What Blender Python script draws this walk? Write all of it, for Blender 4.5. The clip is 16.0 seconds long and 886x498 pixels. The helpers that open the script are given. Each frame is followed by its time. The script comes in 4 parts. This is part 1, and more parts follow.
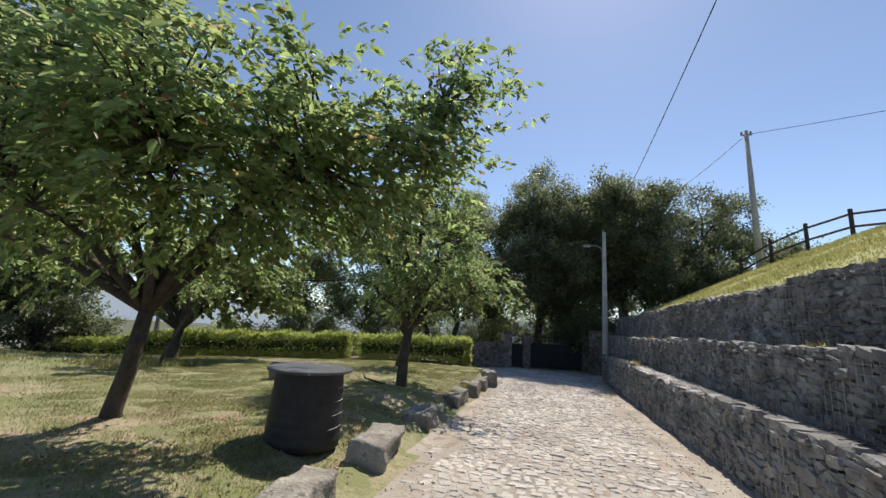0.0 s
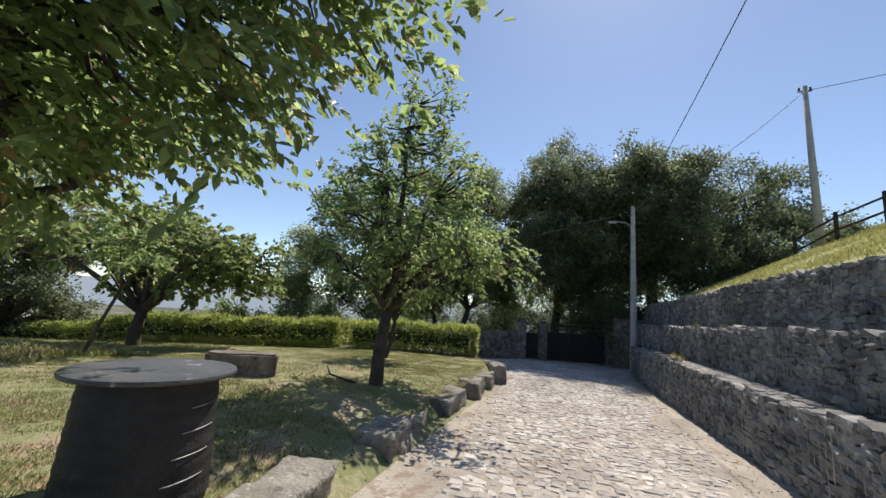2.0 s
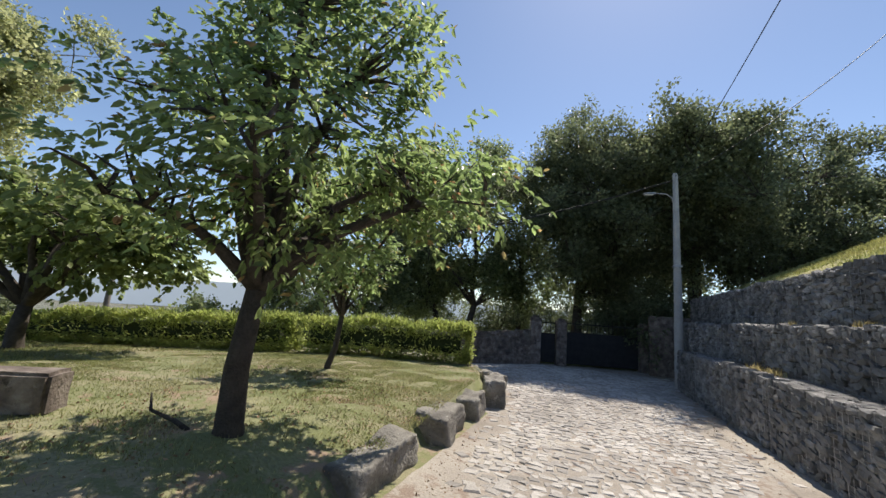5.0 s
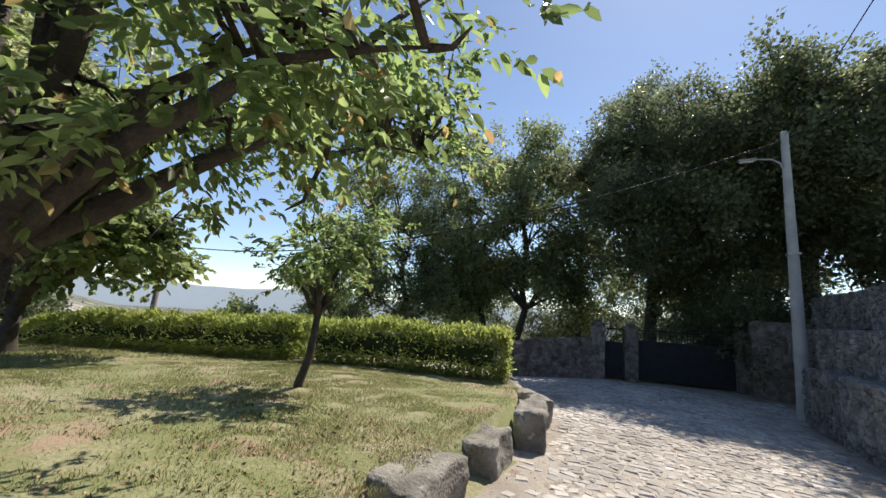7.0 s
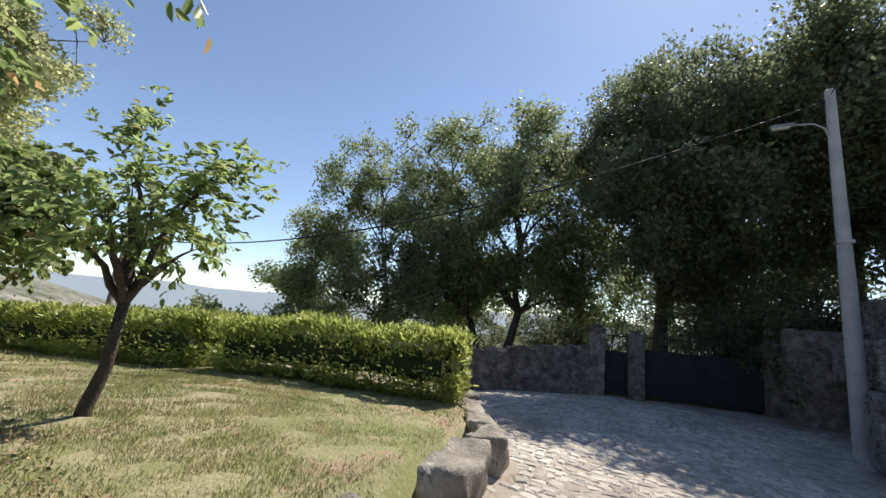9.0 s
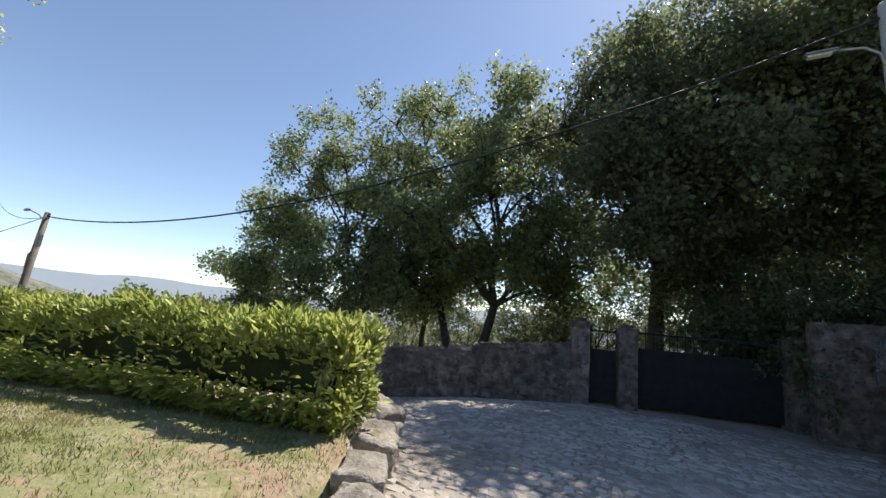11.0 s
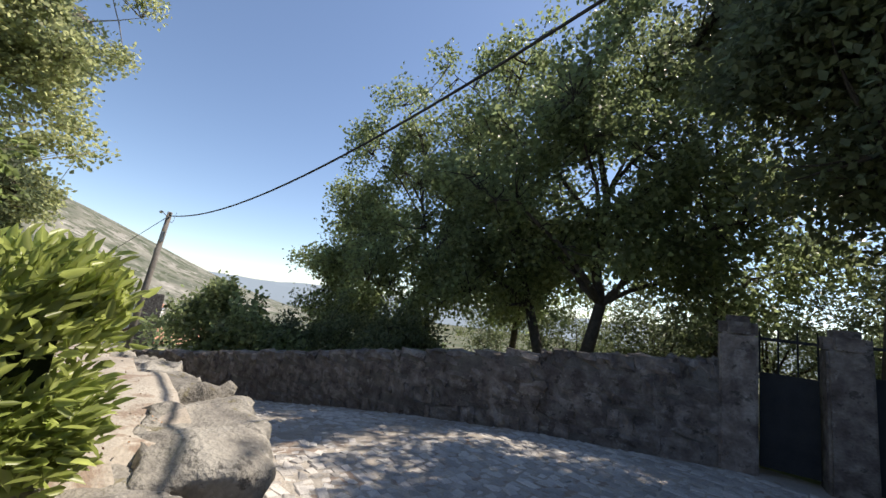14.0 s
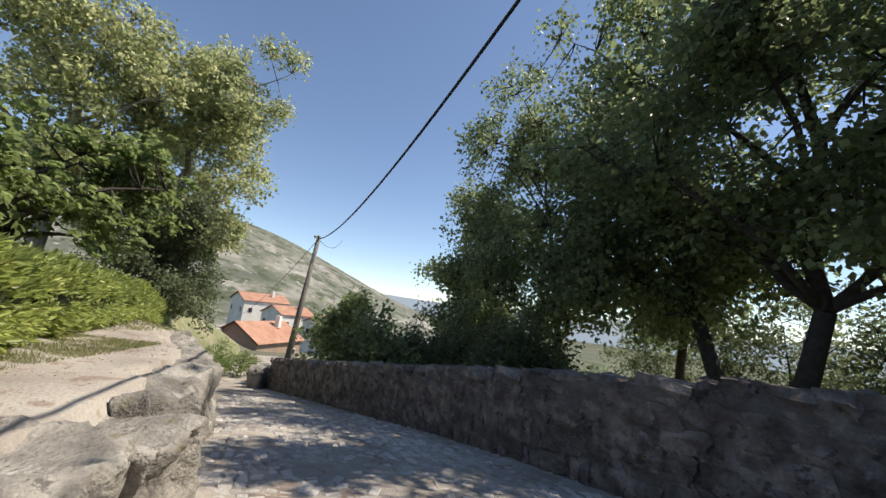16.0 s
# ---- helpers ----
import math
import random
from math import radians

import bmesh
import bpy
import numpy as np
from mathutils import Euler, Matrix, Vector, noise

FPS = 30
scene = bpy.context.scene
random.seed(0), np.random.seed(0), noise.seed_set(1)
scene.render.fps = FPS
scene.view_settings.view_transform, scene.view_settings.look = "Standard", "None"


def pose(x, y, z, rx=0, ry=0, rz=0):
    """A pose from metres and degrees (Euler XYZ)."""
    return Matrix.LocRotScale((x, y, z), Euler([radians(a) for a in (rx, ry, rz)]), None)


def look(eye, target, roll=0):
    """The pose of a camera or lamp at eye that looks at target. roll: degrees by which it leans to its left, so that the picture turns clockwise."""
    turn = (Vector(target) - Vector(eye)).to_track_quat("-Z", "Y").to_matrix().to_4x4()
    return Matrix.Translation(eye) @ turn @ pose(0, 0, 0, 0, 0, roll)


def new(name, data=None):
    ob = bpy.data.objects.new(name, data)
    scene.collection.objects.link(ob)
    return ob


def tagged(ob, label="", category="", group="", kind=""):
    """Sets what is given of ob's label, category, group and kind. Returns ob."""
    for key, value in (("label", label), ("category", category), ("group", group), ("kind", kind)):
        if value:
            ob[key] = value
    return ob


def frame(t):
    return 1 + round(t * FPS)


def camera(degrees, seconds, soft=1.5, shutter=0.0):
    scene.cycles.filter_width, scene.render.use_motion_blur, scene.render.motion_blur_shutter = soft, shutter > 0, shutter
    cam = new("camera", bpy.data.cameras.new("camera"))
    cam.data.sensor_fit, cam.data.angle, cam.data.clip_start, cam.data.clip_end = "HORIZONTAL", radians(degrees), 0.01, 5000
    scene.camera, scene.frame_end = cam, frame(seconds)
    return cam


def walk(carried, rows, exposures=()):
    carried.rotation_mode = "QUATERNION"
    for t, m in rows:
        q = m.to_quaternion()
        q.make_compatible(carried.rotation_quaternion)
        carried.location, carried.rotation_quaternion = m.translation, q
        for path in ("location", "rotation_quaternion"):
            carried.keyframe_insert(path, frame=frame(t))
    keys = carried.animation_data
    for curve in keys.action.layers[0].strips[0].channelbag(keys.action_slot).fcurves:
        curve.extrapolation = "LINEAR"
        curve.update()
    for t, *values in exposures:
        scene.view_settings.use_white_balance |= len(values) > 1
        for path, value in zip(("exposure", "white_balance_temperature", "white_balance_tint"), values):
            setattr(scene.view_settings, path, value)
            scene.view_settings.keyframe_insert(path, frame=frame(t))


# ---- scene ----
cam = camera(98.6, 16.0)
METRES, EYE, TILT, LEAN, TURN = 18.0, 1.5, 0.0, 0.0, 16.1
ROWS = [
    (0.0, 0.0, 0.0, 0.0, -0.77, 11.12, -3.91),
    (0.5, 0.0132, 0.03, -0.0018, -0.57, 10.98, -4.01),
    (1.0, 0.0198, 0.0588, -0.0031, -0.21, 10.66, -4.2),
    (1.5, 0.0241, 0.0899, -0.0044, 0.7, 9.93, -4.2),
    (2.0, 0.0285, 0.1183, -0.0052, 1.64, 9.35, -4.27),
    (2.5, 0.0352, 0.1488, -0.0066, 2.55, 9.02, -4.36),
    (3.0, 0.0415, 0.1775, -0.0069, 3.47, 8.85, -4.26),
    (3.5, 0.0507, 0.2087, -0.008, 3.54, 8.78, -4.07),
    (4.0, 0.057, 0.2384, -0.0082, 3.44, 8.8, -4.02),
    (4.5, 0.0663, 0.2684, -0.0093, 3.55, 8.98, -4.14),
    (7.0, 0.1018, 0.4169, -0.0137, 13.29, 9.36, -4.3),
    (7.5, 0.1114, 0.4451, -0.0131, 15.03, 9.5, -4.68),
    (8.0, 0.1227, 0.4754, -0.0134, 15.69, 10.05, -4.94),
    (8.5, 0.132, 0.506, -0.0152, 15.38, 10.21, -5.0),
    (9.0, 0.1395, 0.538, -0.0162, 14.68, 10.09, -5.15),
    (9.5, 0.1458, 0.5701, -0.0179, 14.09, 10.02, -5.23),
    (10.0, 0.1529, 0.6027, -0.0186, 13.55, 9.95, -5.25),
    (12.5, 0.1863, 0.7653, -0.0269, 16.05, 9.71, -5.93),
    (13.0, 0.1916, 0.7958, -0.0285, 21.98, 9.11, -6.15),
    (13.5, 0.1945, 0.8264, -0.0293, 28.23, 8.87, -6.82),
    (14.0, 0.1961, 0.8578, -0.0307, 32.75, 9.11, -7.23),
    (14.5, 0.1962, 0.8882, -0.0323, 38.15, 9.4, -7.19),
    (15.0, 0.196, 0.9185, -0.034, 43.14, 9.53, -7.06),
    (15.5, 0.1924, 0.9473, -0.0346, 48.54, 9.13, -7.24),
    (16.0, 0.1804, 0.9717, -0.0359, 55.93, 9.01, -7.18),
]
walk(cam, [(t, pose(0, 0, EYE, TILT, LEAN, TURN) @ pose(METRES * x, METRES * y, METRES * z, 90 + pitch, roll, yaw)) for t, x, y, z, yaw, pitch, roll in ROWS],
     ((0.0, 0.42, 7050, 11), (4.5, 0.42, 7000, 11), (7.5, 0.60, 7100, 11), (13.5, 0.68, 7150, 12), (16.0, 0.50, 7050, 11)))

SUN_AZ, SUN_EL = 8.0, 56.0   # degrees: to the right of +y, above the horizon

# ---- world and sun ----
world = bpy.data.worlds.new("sky")
scene.world = world
world.use_nodes = True
_n, _l = world.node_tree.nodes, world.node_tree.links
sky = _n.new("ShaderNodeTexSky")
sky.sky_type, sky.sun_disc = "NISHITA", False
sky.sun_elevation, sky.sun_rotation = radians(SUN_EL), radians(SUN_AZ)
sky.air_density, sky.dust_density, sky.ozone_density, sky.altitude = 0.85, 0.25, 2.4, 500
_l.new(sky.outputs[0], _n["Background"].inputs[0])
_n["Background"].inputs[1].default_value = 0.13
sun = new("sun", bpy.data.lights.new("sun", "SUN"))
sun.data.energy, sun.data.angle, sun.data.color = 4.5, radians(0.55), (1.0, 0.95, 0.87)
sun.matrix_world = look((0, 0, 0), (-math.sin(radians(SUN_AZ)) * math.cos(radians(SUN_EL)),
                                   -math.cos(radians(SUN_AZ)) * math.cos(radians(SUN_EL)), -math.sin(radians(SUN_EL))))

# ---- materials ----
def material(name, colours, scale=4.0, rough=0.8, bump=0.3, fine=60.0, metal=0.0, island=0.0, per_object=0.0,
             translucent=0.0, spec=0.3, space="Object", detail=6.0, fine_mix=0.35):
    """Noise-mixed colours at two scales, with relief; optional variation per piece and light passing through leaves."""
    m = bpy.data.materials.new(name)
    m.use_nodes = True
    nd, lk = m.node_tree.nodes, m.node_tree.links
    b = nd["Principled BSDF"]
    b.inputs["Roughness"].default_value = rough
    b.inputs["Metallic"].default_value = metal
    b.inputs["Specular IOR Level"].default_value = spec
    co = nd.new("ShaderNodeNewGeometry") if space == "World" else nd.new("ShaderNodeTexCoord")
    out = co.outputs["Position"] if space == "World" else co.outputs["Object"]
    big, small = nd.new("ShaderNodeTexNoise"), nd.new("ShaderNodeTexNoise")
    big.inputs["Scale"].default_value, big.inputs["Detail"].default_value = scale, detail
    small.inputs["Scale"].default_value, small.inputs["Detail"].default_value = fine, 3
    for t in (big, small):
        lk.new(out, t.inputs["Vector"])
    ramp = nd.new("ShaderNodeValToRGB")
    while len(ramp.color_ramp.elements) < len(colours):
        ramp.color_ramp.elements.new(0.5)
    for i, (e, c) in enumerate(zip(ramp.color_ramp.elements, colours)):
        e.position = 0.3 + 0.4 * i / max(1, len(colours) - 1)
        e.color = (*c, 1)
    lk.new(big.outputs[0], ramp.inputs[0])
    val = nd.new("ShaderNodeMath")
    val.operation = "MULTIPLY_ADD"
    lk.new(small.outputs[0], val.inputs[0])
    val.inputs[1].default_value, val.inputs[2].default_value = 2 * fine_mix, 1 - fine_mix
    hs = nd.new("ShaderNodeHueSaturation")
    lk.new(ramp.outputs[0], hs.inputs["Color"])
    last = val.outputs[0]
    for amount, src in ((island, "island"), (per_object, "object")):
        if amount:
            if src == "island":
                g = nd.new("ShaderNodeNewGeometry")
                r = g.outputs["Random Per Island"]
            else:
                r = nd.new("ShaderNodeObjectInfo").outputs["Random"]
            k = nd.new("ShaderNodeMath")
            k.operation = "MULTIPLY_ADD"
            k.inputs[1].default_value, k.inputs[2].default_value = 2 * amount, 1 - amount
            lk.new(r, k.inputs[0])
            mu = nd.new("ShaderNodeMath")
            mu.operation = "MULTIPLY"
            lk.new(last, mu.inputs[0])
            lk.new(k.outputs[0], mu.inputs[1])
            last = mu.outputs[0]
    lk.new(last, hs.inputs["Value"])
    lk.new(hs.outputs[0], b.inputs["Base Color"])
    if bump:
        bp = nd.new("ShaderNodeBump")
        bp.inputs["Strength"].default_value, bp.inputs["Distance"].default_value = bump, 0.02
        lk.new(small.outputs[0], bp.inputs["Height"])
        lk.new(bp.outputs[0], b.inputs["Normal"])
    if translucent:
        tr, mix = nd.new("ShaderNodeBsdfTranslucent"), nd.new("ShaderNodeMixShader")
        br = nd.new("ShaderNodeHueSaturation")
        br.inputs["Saturation"].default_value, br.inputs["Value"].default_value = 0.97, 2.05
        lk.new(hs.outputs[0], br.inputs["Color"])
        lk.new(br.outputs[0], tr.inputs["Color"])
        mix.inputs[0].default_value = translucent
        lk.new(b.outputs[0], mix.inputs[1])
        lk.new(tr.outputs[0], mix.inputs[2])
        lk.new(mix.outputs[0], nd["Material Output"].inputs["Surface"])
    return m


def blotched(m, colour, scale, edge, amount):
    """Crusts of lichen or lime with sharp, ragged outlines over a stone material."""
    nd, lk = m.node_tree.nodes, m.node_tree.links
    b = nd["Principled BSDF"]
    src = b.inputs["Base Color"].links[0].from_socket
    geo, n1, ramp, mix = nd.new("ShaderNodeNewGeometry"), nd.new("ShaderNodeTexNoise"), nd.new("ShaderNodeValToRGB"), nd.new("ShaderNodeMix")
    n1.inputs["Scale"].default_value, n1.inputs["Detail"].default_value, n1.inputs["Roughness"].default_value = scale, 9, 0.72
    lk.new(geo.outputs["Position"], n1.inputs["Vector"])
    ramp.color_ramp.elements[0].position, ramp.color_ramp.elements[1].position = edge, edge + 0.06
    ramp.color_ramp.elements[1].color = (amount, amount, amount, 1)
    lk.new(n1.outputs[0], ramp.inputs[0])
    mix.data_type = "RGBA"
    lk.new(ramp.outputs[0], mix.inputs["Factor"])
    lk.new(src, mix.inputs["A"])
    mix.inputs["B"].default_value = (*colour, 1)
    lk.new(mix.outputs["Result"], b.inputs["Base Color"])


M_COBBLE = material("granite_setts", [(0.31, 0.29, 0.268), (0.41, 0.385, 0.36), (0.51, 0.485, 0.455)], 0.8, 0.9, 0.4, 55, island=0.27, spec=0.12, space="World")
M_DIRT = material("sandy_joint_earth", [(0.25, 0.22, 0.19), (0.34, 0.305, 0.265), (0.42, 0.385, 0.335)], 1.2, 0.95, 0.6, 40, space="World")
M_LAWN = material("dry_lawn_soil", [(0.175, 0.195, 0.09), (0.255, 0.24, 0.145), (0.345, 0.275, 0.205)], 0.55, 0.95, 0.7, 30, space="World", fine_mix=0.5)
M_BANK = material("bank_grass_soil", [(0.20, 0.22, 0.08), (0.28, 0.28, 0.12), (0.34, 0.30, 0.16)], 0.5, 0.95, 0.7, 25, space="World", fine_mix=0.5)
M_FAR = material("far_scrubland", [(0.045, 0.06, 0.03), (0.09, 0.10, 0.055), (0.17, 0.15, 0.11)], 0.03, 0.95, 0.0, 0.4, space="World", fine_mix=0.4)
M_GRASS = material("grass_blades", [(0.16, 0.19, 0.07), (0.235, 0.245, 0.105), (0.34, 0.305, 0.18)], 0.9, 0.7, 0, 8, island=0.35, translucent=0.35, space="World")
M_GABION = material("gabion_granite", [(0.11, 0.11, 0.112), (0.185, 0.183, 0.18), (0.29, 0.285, 0.275)], 3.0, 0.85, 0.6, 45, island=0.28, per_object=0.2, space="World")
# darker than the stones: shade in the gaps is put into this grey
M_GABCORE_SHADE = material("gabion_fill_shade", [(0.06, 0.06, 0.06), (0.10, 0.10, 0.10)], 5.0, 0.95, 0.6, 40, space="World")
M_WIRE = material("galvanised_wire", [(0.30, 0.30, 0.31), (0.40, 0.40, 0.41)], 8, 0.5, 0, 40, metal=0.7)
M_KERB = material("lichen_granite", [(0.13, 0.12, 0.11), (0.24, 0.225, 0.20), (0.35, 0.33, 0.295)], 3.5, 0.9, 1.0, 32, per_object=0.15, space="World")
M_WALL = material("old_granite_wall", [(0.085, 0.068, 0.06), (0.17, 0.14, 0.122), (0.28, 0.245, 0.215)], 5.0, 0.9, 0.9, 28, per_object=0.28, space="World")
M_MORTAR = material("wall_mortar", [(0.10, 0.088, 0.078), (0.19, 0.17, 0.15)], 5.0, 0.95, 0.7, 35, space="World")
blotched(M_KERB, (0.46, 0.44, 0.40), 5.0, 0.58, 0.6)
blotched(M_KERB, (0.07, 0.065, 0.06), 7.0, 0.57, 0.8)
blotched(M_KERB, (0.16, 0.14, 0.07), 3.0, 0.6, 0.7)
blotched(M_WALL, (0.30, 0.27, 0.235), 4.0, 0.58, 0.8)
blotched(M_WALL, (0.04, 0.036, 0.03), 6.0, 0.57, 0.75)
blotched(M_LAWN, (0.16, 0.18, 0.075), 2.2, 0.47, 0.8)
blotched(M_LAWN, (0.31, 0.215, 0.165), 1.6, 0.56, 0.8)
blotched(M_DIRT, (0.20, 0.135, 0.10), 2.4, 0.54, 0.7)
M_BARK = material("cherry_bark", [(0.05, 0.042, 0.036), (0.095, 0.08, 0.068)], 9, 0.9, 1.0, 50, space="World")
M_BARKP = material("plane_bark", [(0.16, 0.14, 0.11), (0.32, 0.29, 0.24)], 4, 0.9, 0.6, 30, space="World")
M_CHERRY = material("cherry_leaves", [(0.105, 0.15, 0.055), (0.15, 0.205, 0.075), (0.20, 0.24, 0.10)], 1.5, 0.42, 0, 6, island=0.4, translucent=0.6, spec=0.5, space="World")
M_YOUNG = material("young_cherry_leaves", [(0.22, 0.12, 0.06), (0.26, 0.22, 0.09)], 1.5, 0.42, 0, 6, island=0.4, translucent=0.6, spec=0.5, space="World")
M_MAPLE = material("maple_leaves", [(0.12, 0.155, 0.055), (0.18, 0.22, 0.08)], 1.2, 0.5, 0, 6, island=0.35, translucent=0.5, space="World")
M_OAK = material("oak_leaves", [(0.12, 0.15, 0.07), (0.18, 0.215, 0.10)], 0.7, 0.4, 0, 5, island=0.4, translucent=0.5, space="World")
M_DARK = material("dark_evergreen_leaves", [(0.09, 0.11, 0.062), (0.14, 0.165, 0.085)], 0.6, 0.42, 0, 5, island=0.4, translucent=0.45, space="World")
M_PLANE = material("plane_leaves", [(0.23, 0.25, 0.12), (0.34, 0.35, 0.18)], 0.6, 0.55, 0, 5, island=0.35, translucent=0.5, space="World")
M_HEDGE = material("laurel_leaves", [(0.20, 0.245, 0.065), (0.32, 0.355, 0.105)], 1.5, 0.38, 0, 6, island=0.35, translucent=0.42, spec=0.5, space="World")
# near-black green: the shade inside the hedge is put into the colour
M_HEDGEIN_SHADE = material("hedge_inside_shade", [(0.02, 0.03, 0.012), (0.04, 0.055, 0.02)], 6, 0.9, 0.8, 30, space="World")
M_DRUM = material("weathered_black_drum", [(0.018, 0.018, 0.019), (0.035, 0.034, 0.034)], 5, 0.6, 0.4, 40)
M_DRUMTOP = material("weathered_grey_board", [(0.06, 0.06, 0.063), (0.11, 0.11, 0.112)], 4, 0.42, 0.4, 50)
blotched(M_DRUMTOP, (0.5, 0.48, 0.46), 7.0, 0.6, 0.8)
M_CONC = material("grey_concrete", [(0.30, 0.30, 0.29), (0.42, 0.41, 0.39)], 3, 0.85, 0.3, 60)
M_METAL = material("grey_metal", [(0.28, 0.29, 0.30), (0.38, 0.39, 0.40)], 6, 0.45, 0.1, 60, metal=0.6)
M_OLDPOLE = material("weathered_pole", [(0.13, 0.118, 0.105), (0.22, 0.20, 0.18)], 4, 0.9, 0.5, 50)
M_FENCE = material("dark_brown_timber", [(0.035, 0.028, 0.024), (0.07, 0.055, 0.045)], 7, 0.8, 0.5, 60)
M_GATE = material("dark_painted_steel", [(0.017, 0.018, 0.020), (0.028, 0.029, 0.031)], 5, 0.72, 0.15, 60)
M_CABLE = material("black_cable", [(0.02, 0.02, 0.02), (0.03, 0.03, 0.03)], 5, 0.6, 0, 20)
M_ROOF = material("orange_roof_tiles", [(0.36, 0.19, 0.125), (0.48, 0.27, 0.19)], 0.8, 0.85, 0.4, 6, space="World")
M_PLASTER = material("white_plaster", [(0.62, 0.60, 0.55), (0.76, 0.74, 0.69)], 0.7, 0.9, 0.1, 12)
M_PLASTERB = material("brown_stone_plaster", [(0.28, 0.20, 0.15), (0.38, 0.28, 0.21)], 0.9, 0.9, 0.3, 12)
M_GLASS = material("dark_window_glass", [(0.02, 0.025, 0.03), (0.03, 0.035, 0.04)], 2, 0.08, 0, 10, spec=0.6)
M_CARW = material("white_car_paint", [(0.75, 0.75, 0.74), (0.80, 0.80, 0.79)], 2, 0.25, 0, 10, spec=0.6)
M_TYRE = material("black_rubber", [(0.02, 0.02, 0.02), (0.03, 0.03, 0.03)], 8, 0.8, 0.2, 40)
# distance haze is put into this ridge: pale blue base plus emission
M_RIDGE_HAZE = material("ridge_painted_haze", [(0.22, 0.26, 0.31), (0.26, 0.30, 0.34)], 0.002, 1.0, 0, 0.02, spec=0.0, space="World", fine_mix=0.1)
M_RIDGE_HAZE.node_tree.nodes["Principled BSDF"].inputs["Emission Color"].default_value = (0.31, 0.365, 0.43, 1)
M_RIDGE_HAZE.node_tree.nodes["Principled BSDF"].inputs["Emission Strength"].default_value = 0.75
M_ROCK = material("rocky_hillside", [(0.09, 0.10, 0.075), (0.16, 0.16, 0.125), (0.30, 0.28, 0.25)], 0.035, 0.95, 0.0, 0.22, space="World", fine_mix=0.5)
blotched(M_ROCK, (0.055, 0.07, 0.035), 0.09, 0.5, 0.85)
blotched(M_ROCK, (0.38, 0.36, 0.33), 0.16, 0.58, 0.8)
M_DRY = material("dry_straw", [(0.30, 0.26, 0.12), (0.42, 0.36, 0.19)], 2, 0.8, 0, 12, island=0.35, translucent=0.3, space="World")
M_BLADE = material("bank_blades", [(0.20, 0.23, 0.07), (0.30, 0.30, 0.11), (0.38, 0.35, 0.17)], 0.8, 0.7, 0, 8, island=0.3, translucent=0.35, space="World")
M_DEAD = material("dry_leaf_litter", [(0.24, 0.14, 0.085), (0.38, 0.25, 0.16)], 3, 0.9, 0, 20, island=0.4, space="World")

# ---- mesh helpers ----
rng = np.random.default_rng(7)


def mesh_from(name, verts, faces, mats, smooth=False, index=None):
    me = bpy.data.meshes.new(name)
    me.from_pydata([tuple(v) for v in verts], [], [tuple(f) for f in faces])
    for mm in (mats if isinstance(mats, (list, tuple)) else [mats]):
        me.materials.append(mm)
    if index is not None:
        me.polygons.foreach_set("material_index", np.asarray(index, dtype=np.int32))
    if smooth:
        me.polygons.foreach_set("use_smooth", np.ones(len(me.polygons), dtype=bool))
    me.update()
    return me


def put(name, me, parent=None, label="", at=None):
    ob = new(name, me)
    if parent is not None:
        ob.parent = parent
    if at is not None:
        ob.matrix_basis = at
    if label:
        ob["label"] = label
    return ob


def part(name, bm, mat, parent=None, label="", smooth=False):
    me = bpy.data.meshes.new(name)
    bm.normal_update()
    bm.to_mesh(me)
    bm.free()
    me.materials.append(mat)
    if smooth:
        me.polygons.foreach_set("use_smooth", np.ones(len(me.polygons), dtype=bool))
    return put(name, me, parent, label)


def empty(name, at, label, category, group="", rz=0.0):
    ob = new(name)
    ob.matrix_basis = pose(at[0], at[1], at[2], 0, 0, rz)
    return tagged(ob, label, category, group)


def add_box(bm, c, s, bevel=0.0, m=None):
    r = bmesh.ops.create_cube(bm, size=1)
    mt = (m or Matrix()) @ Matrix.Translation(c) @ Matrix.Diagonal((*s, 1))
    bmesh.ops.transform(bm, matrix=mt, verts=r["verts"])
    if bevel:
        es = list({e for v in r["verts"] for e in v.link_edges})
        bmesh.ops.bevel(bm, geom=es, offset=bevel, segments=2, affect="EDGES")


def box(c, s, bevel=0.01):
    bm = bmesh.new()
    add_box(bm, c, s, bevel)
    return bm


def lathe(profile, n=24):
    """A turned shape from (radius, height) pairs, closed at both ends."""
    bm = bmesh.new()
    rings = [[bm.verts.new((r * math.cos(2 * math.pi * i / n), r * math.sin(2 * math.pi * i / n), z)) for i in range(n)] for r, z in profile]
    for a, b in zip(rings, rings[1:]):
        for i in range(n):
            bm.faces.new((a[i], a[(i + 1) % n], b[(i + 1) % n], b[i]))
    bm.faces.new(rings[0][::-1])
    bm.faces.new(rings[-1])
    return bm


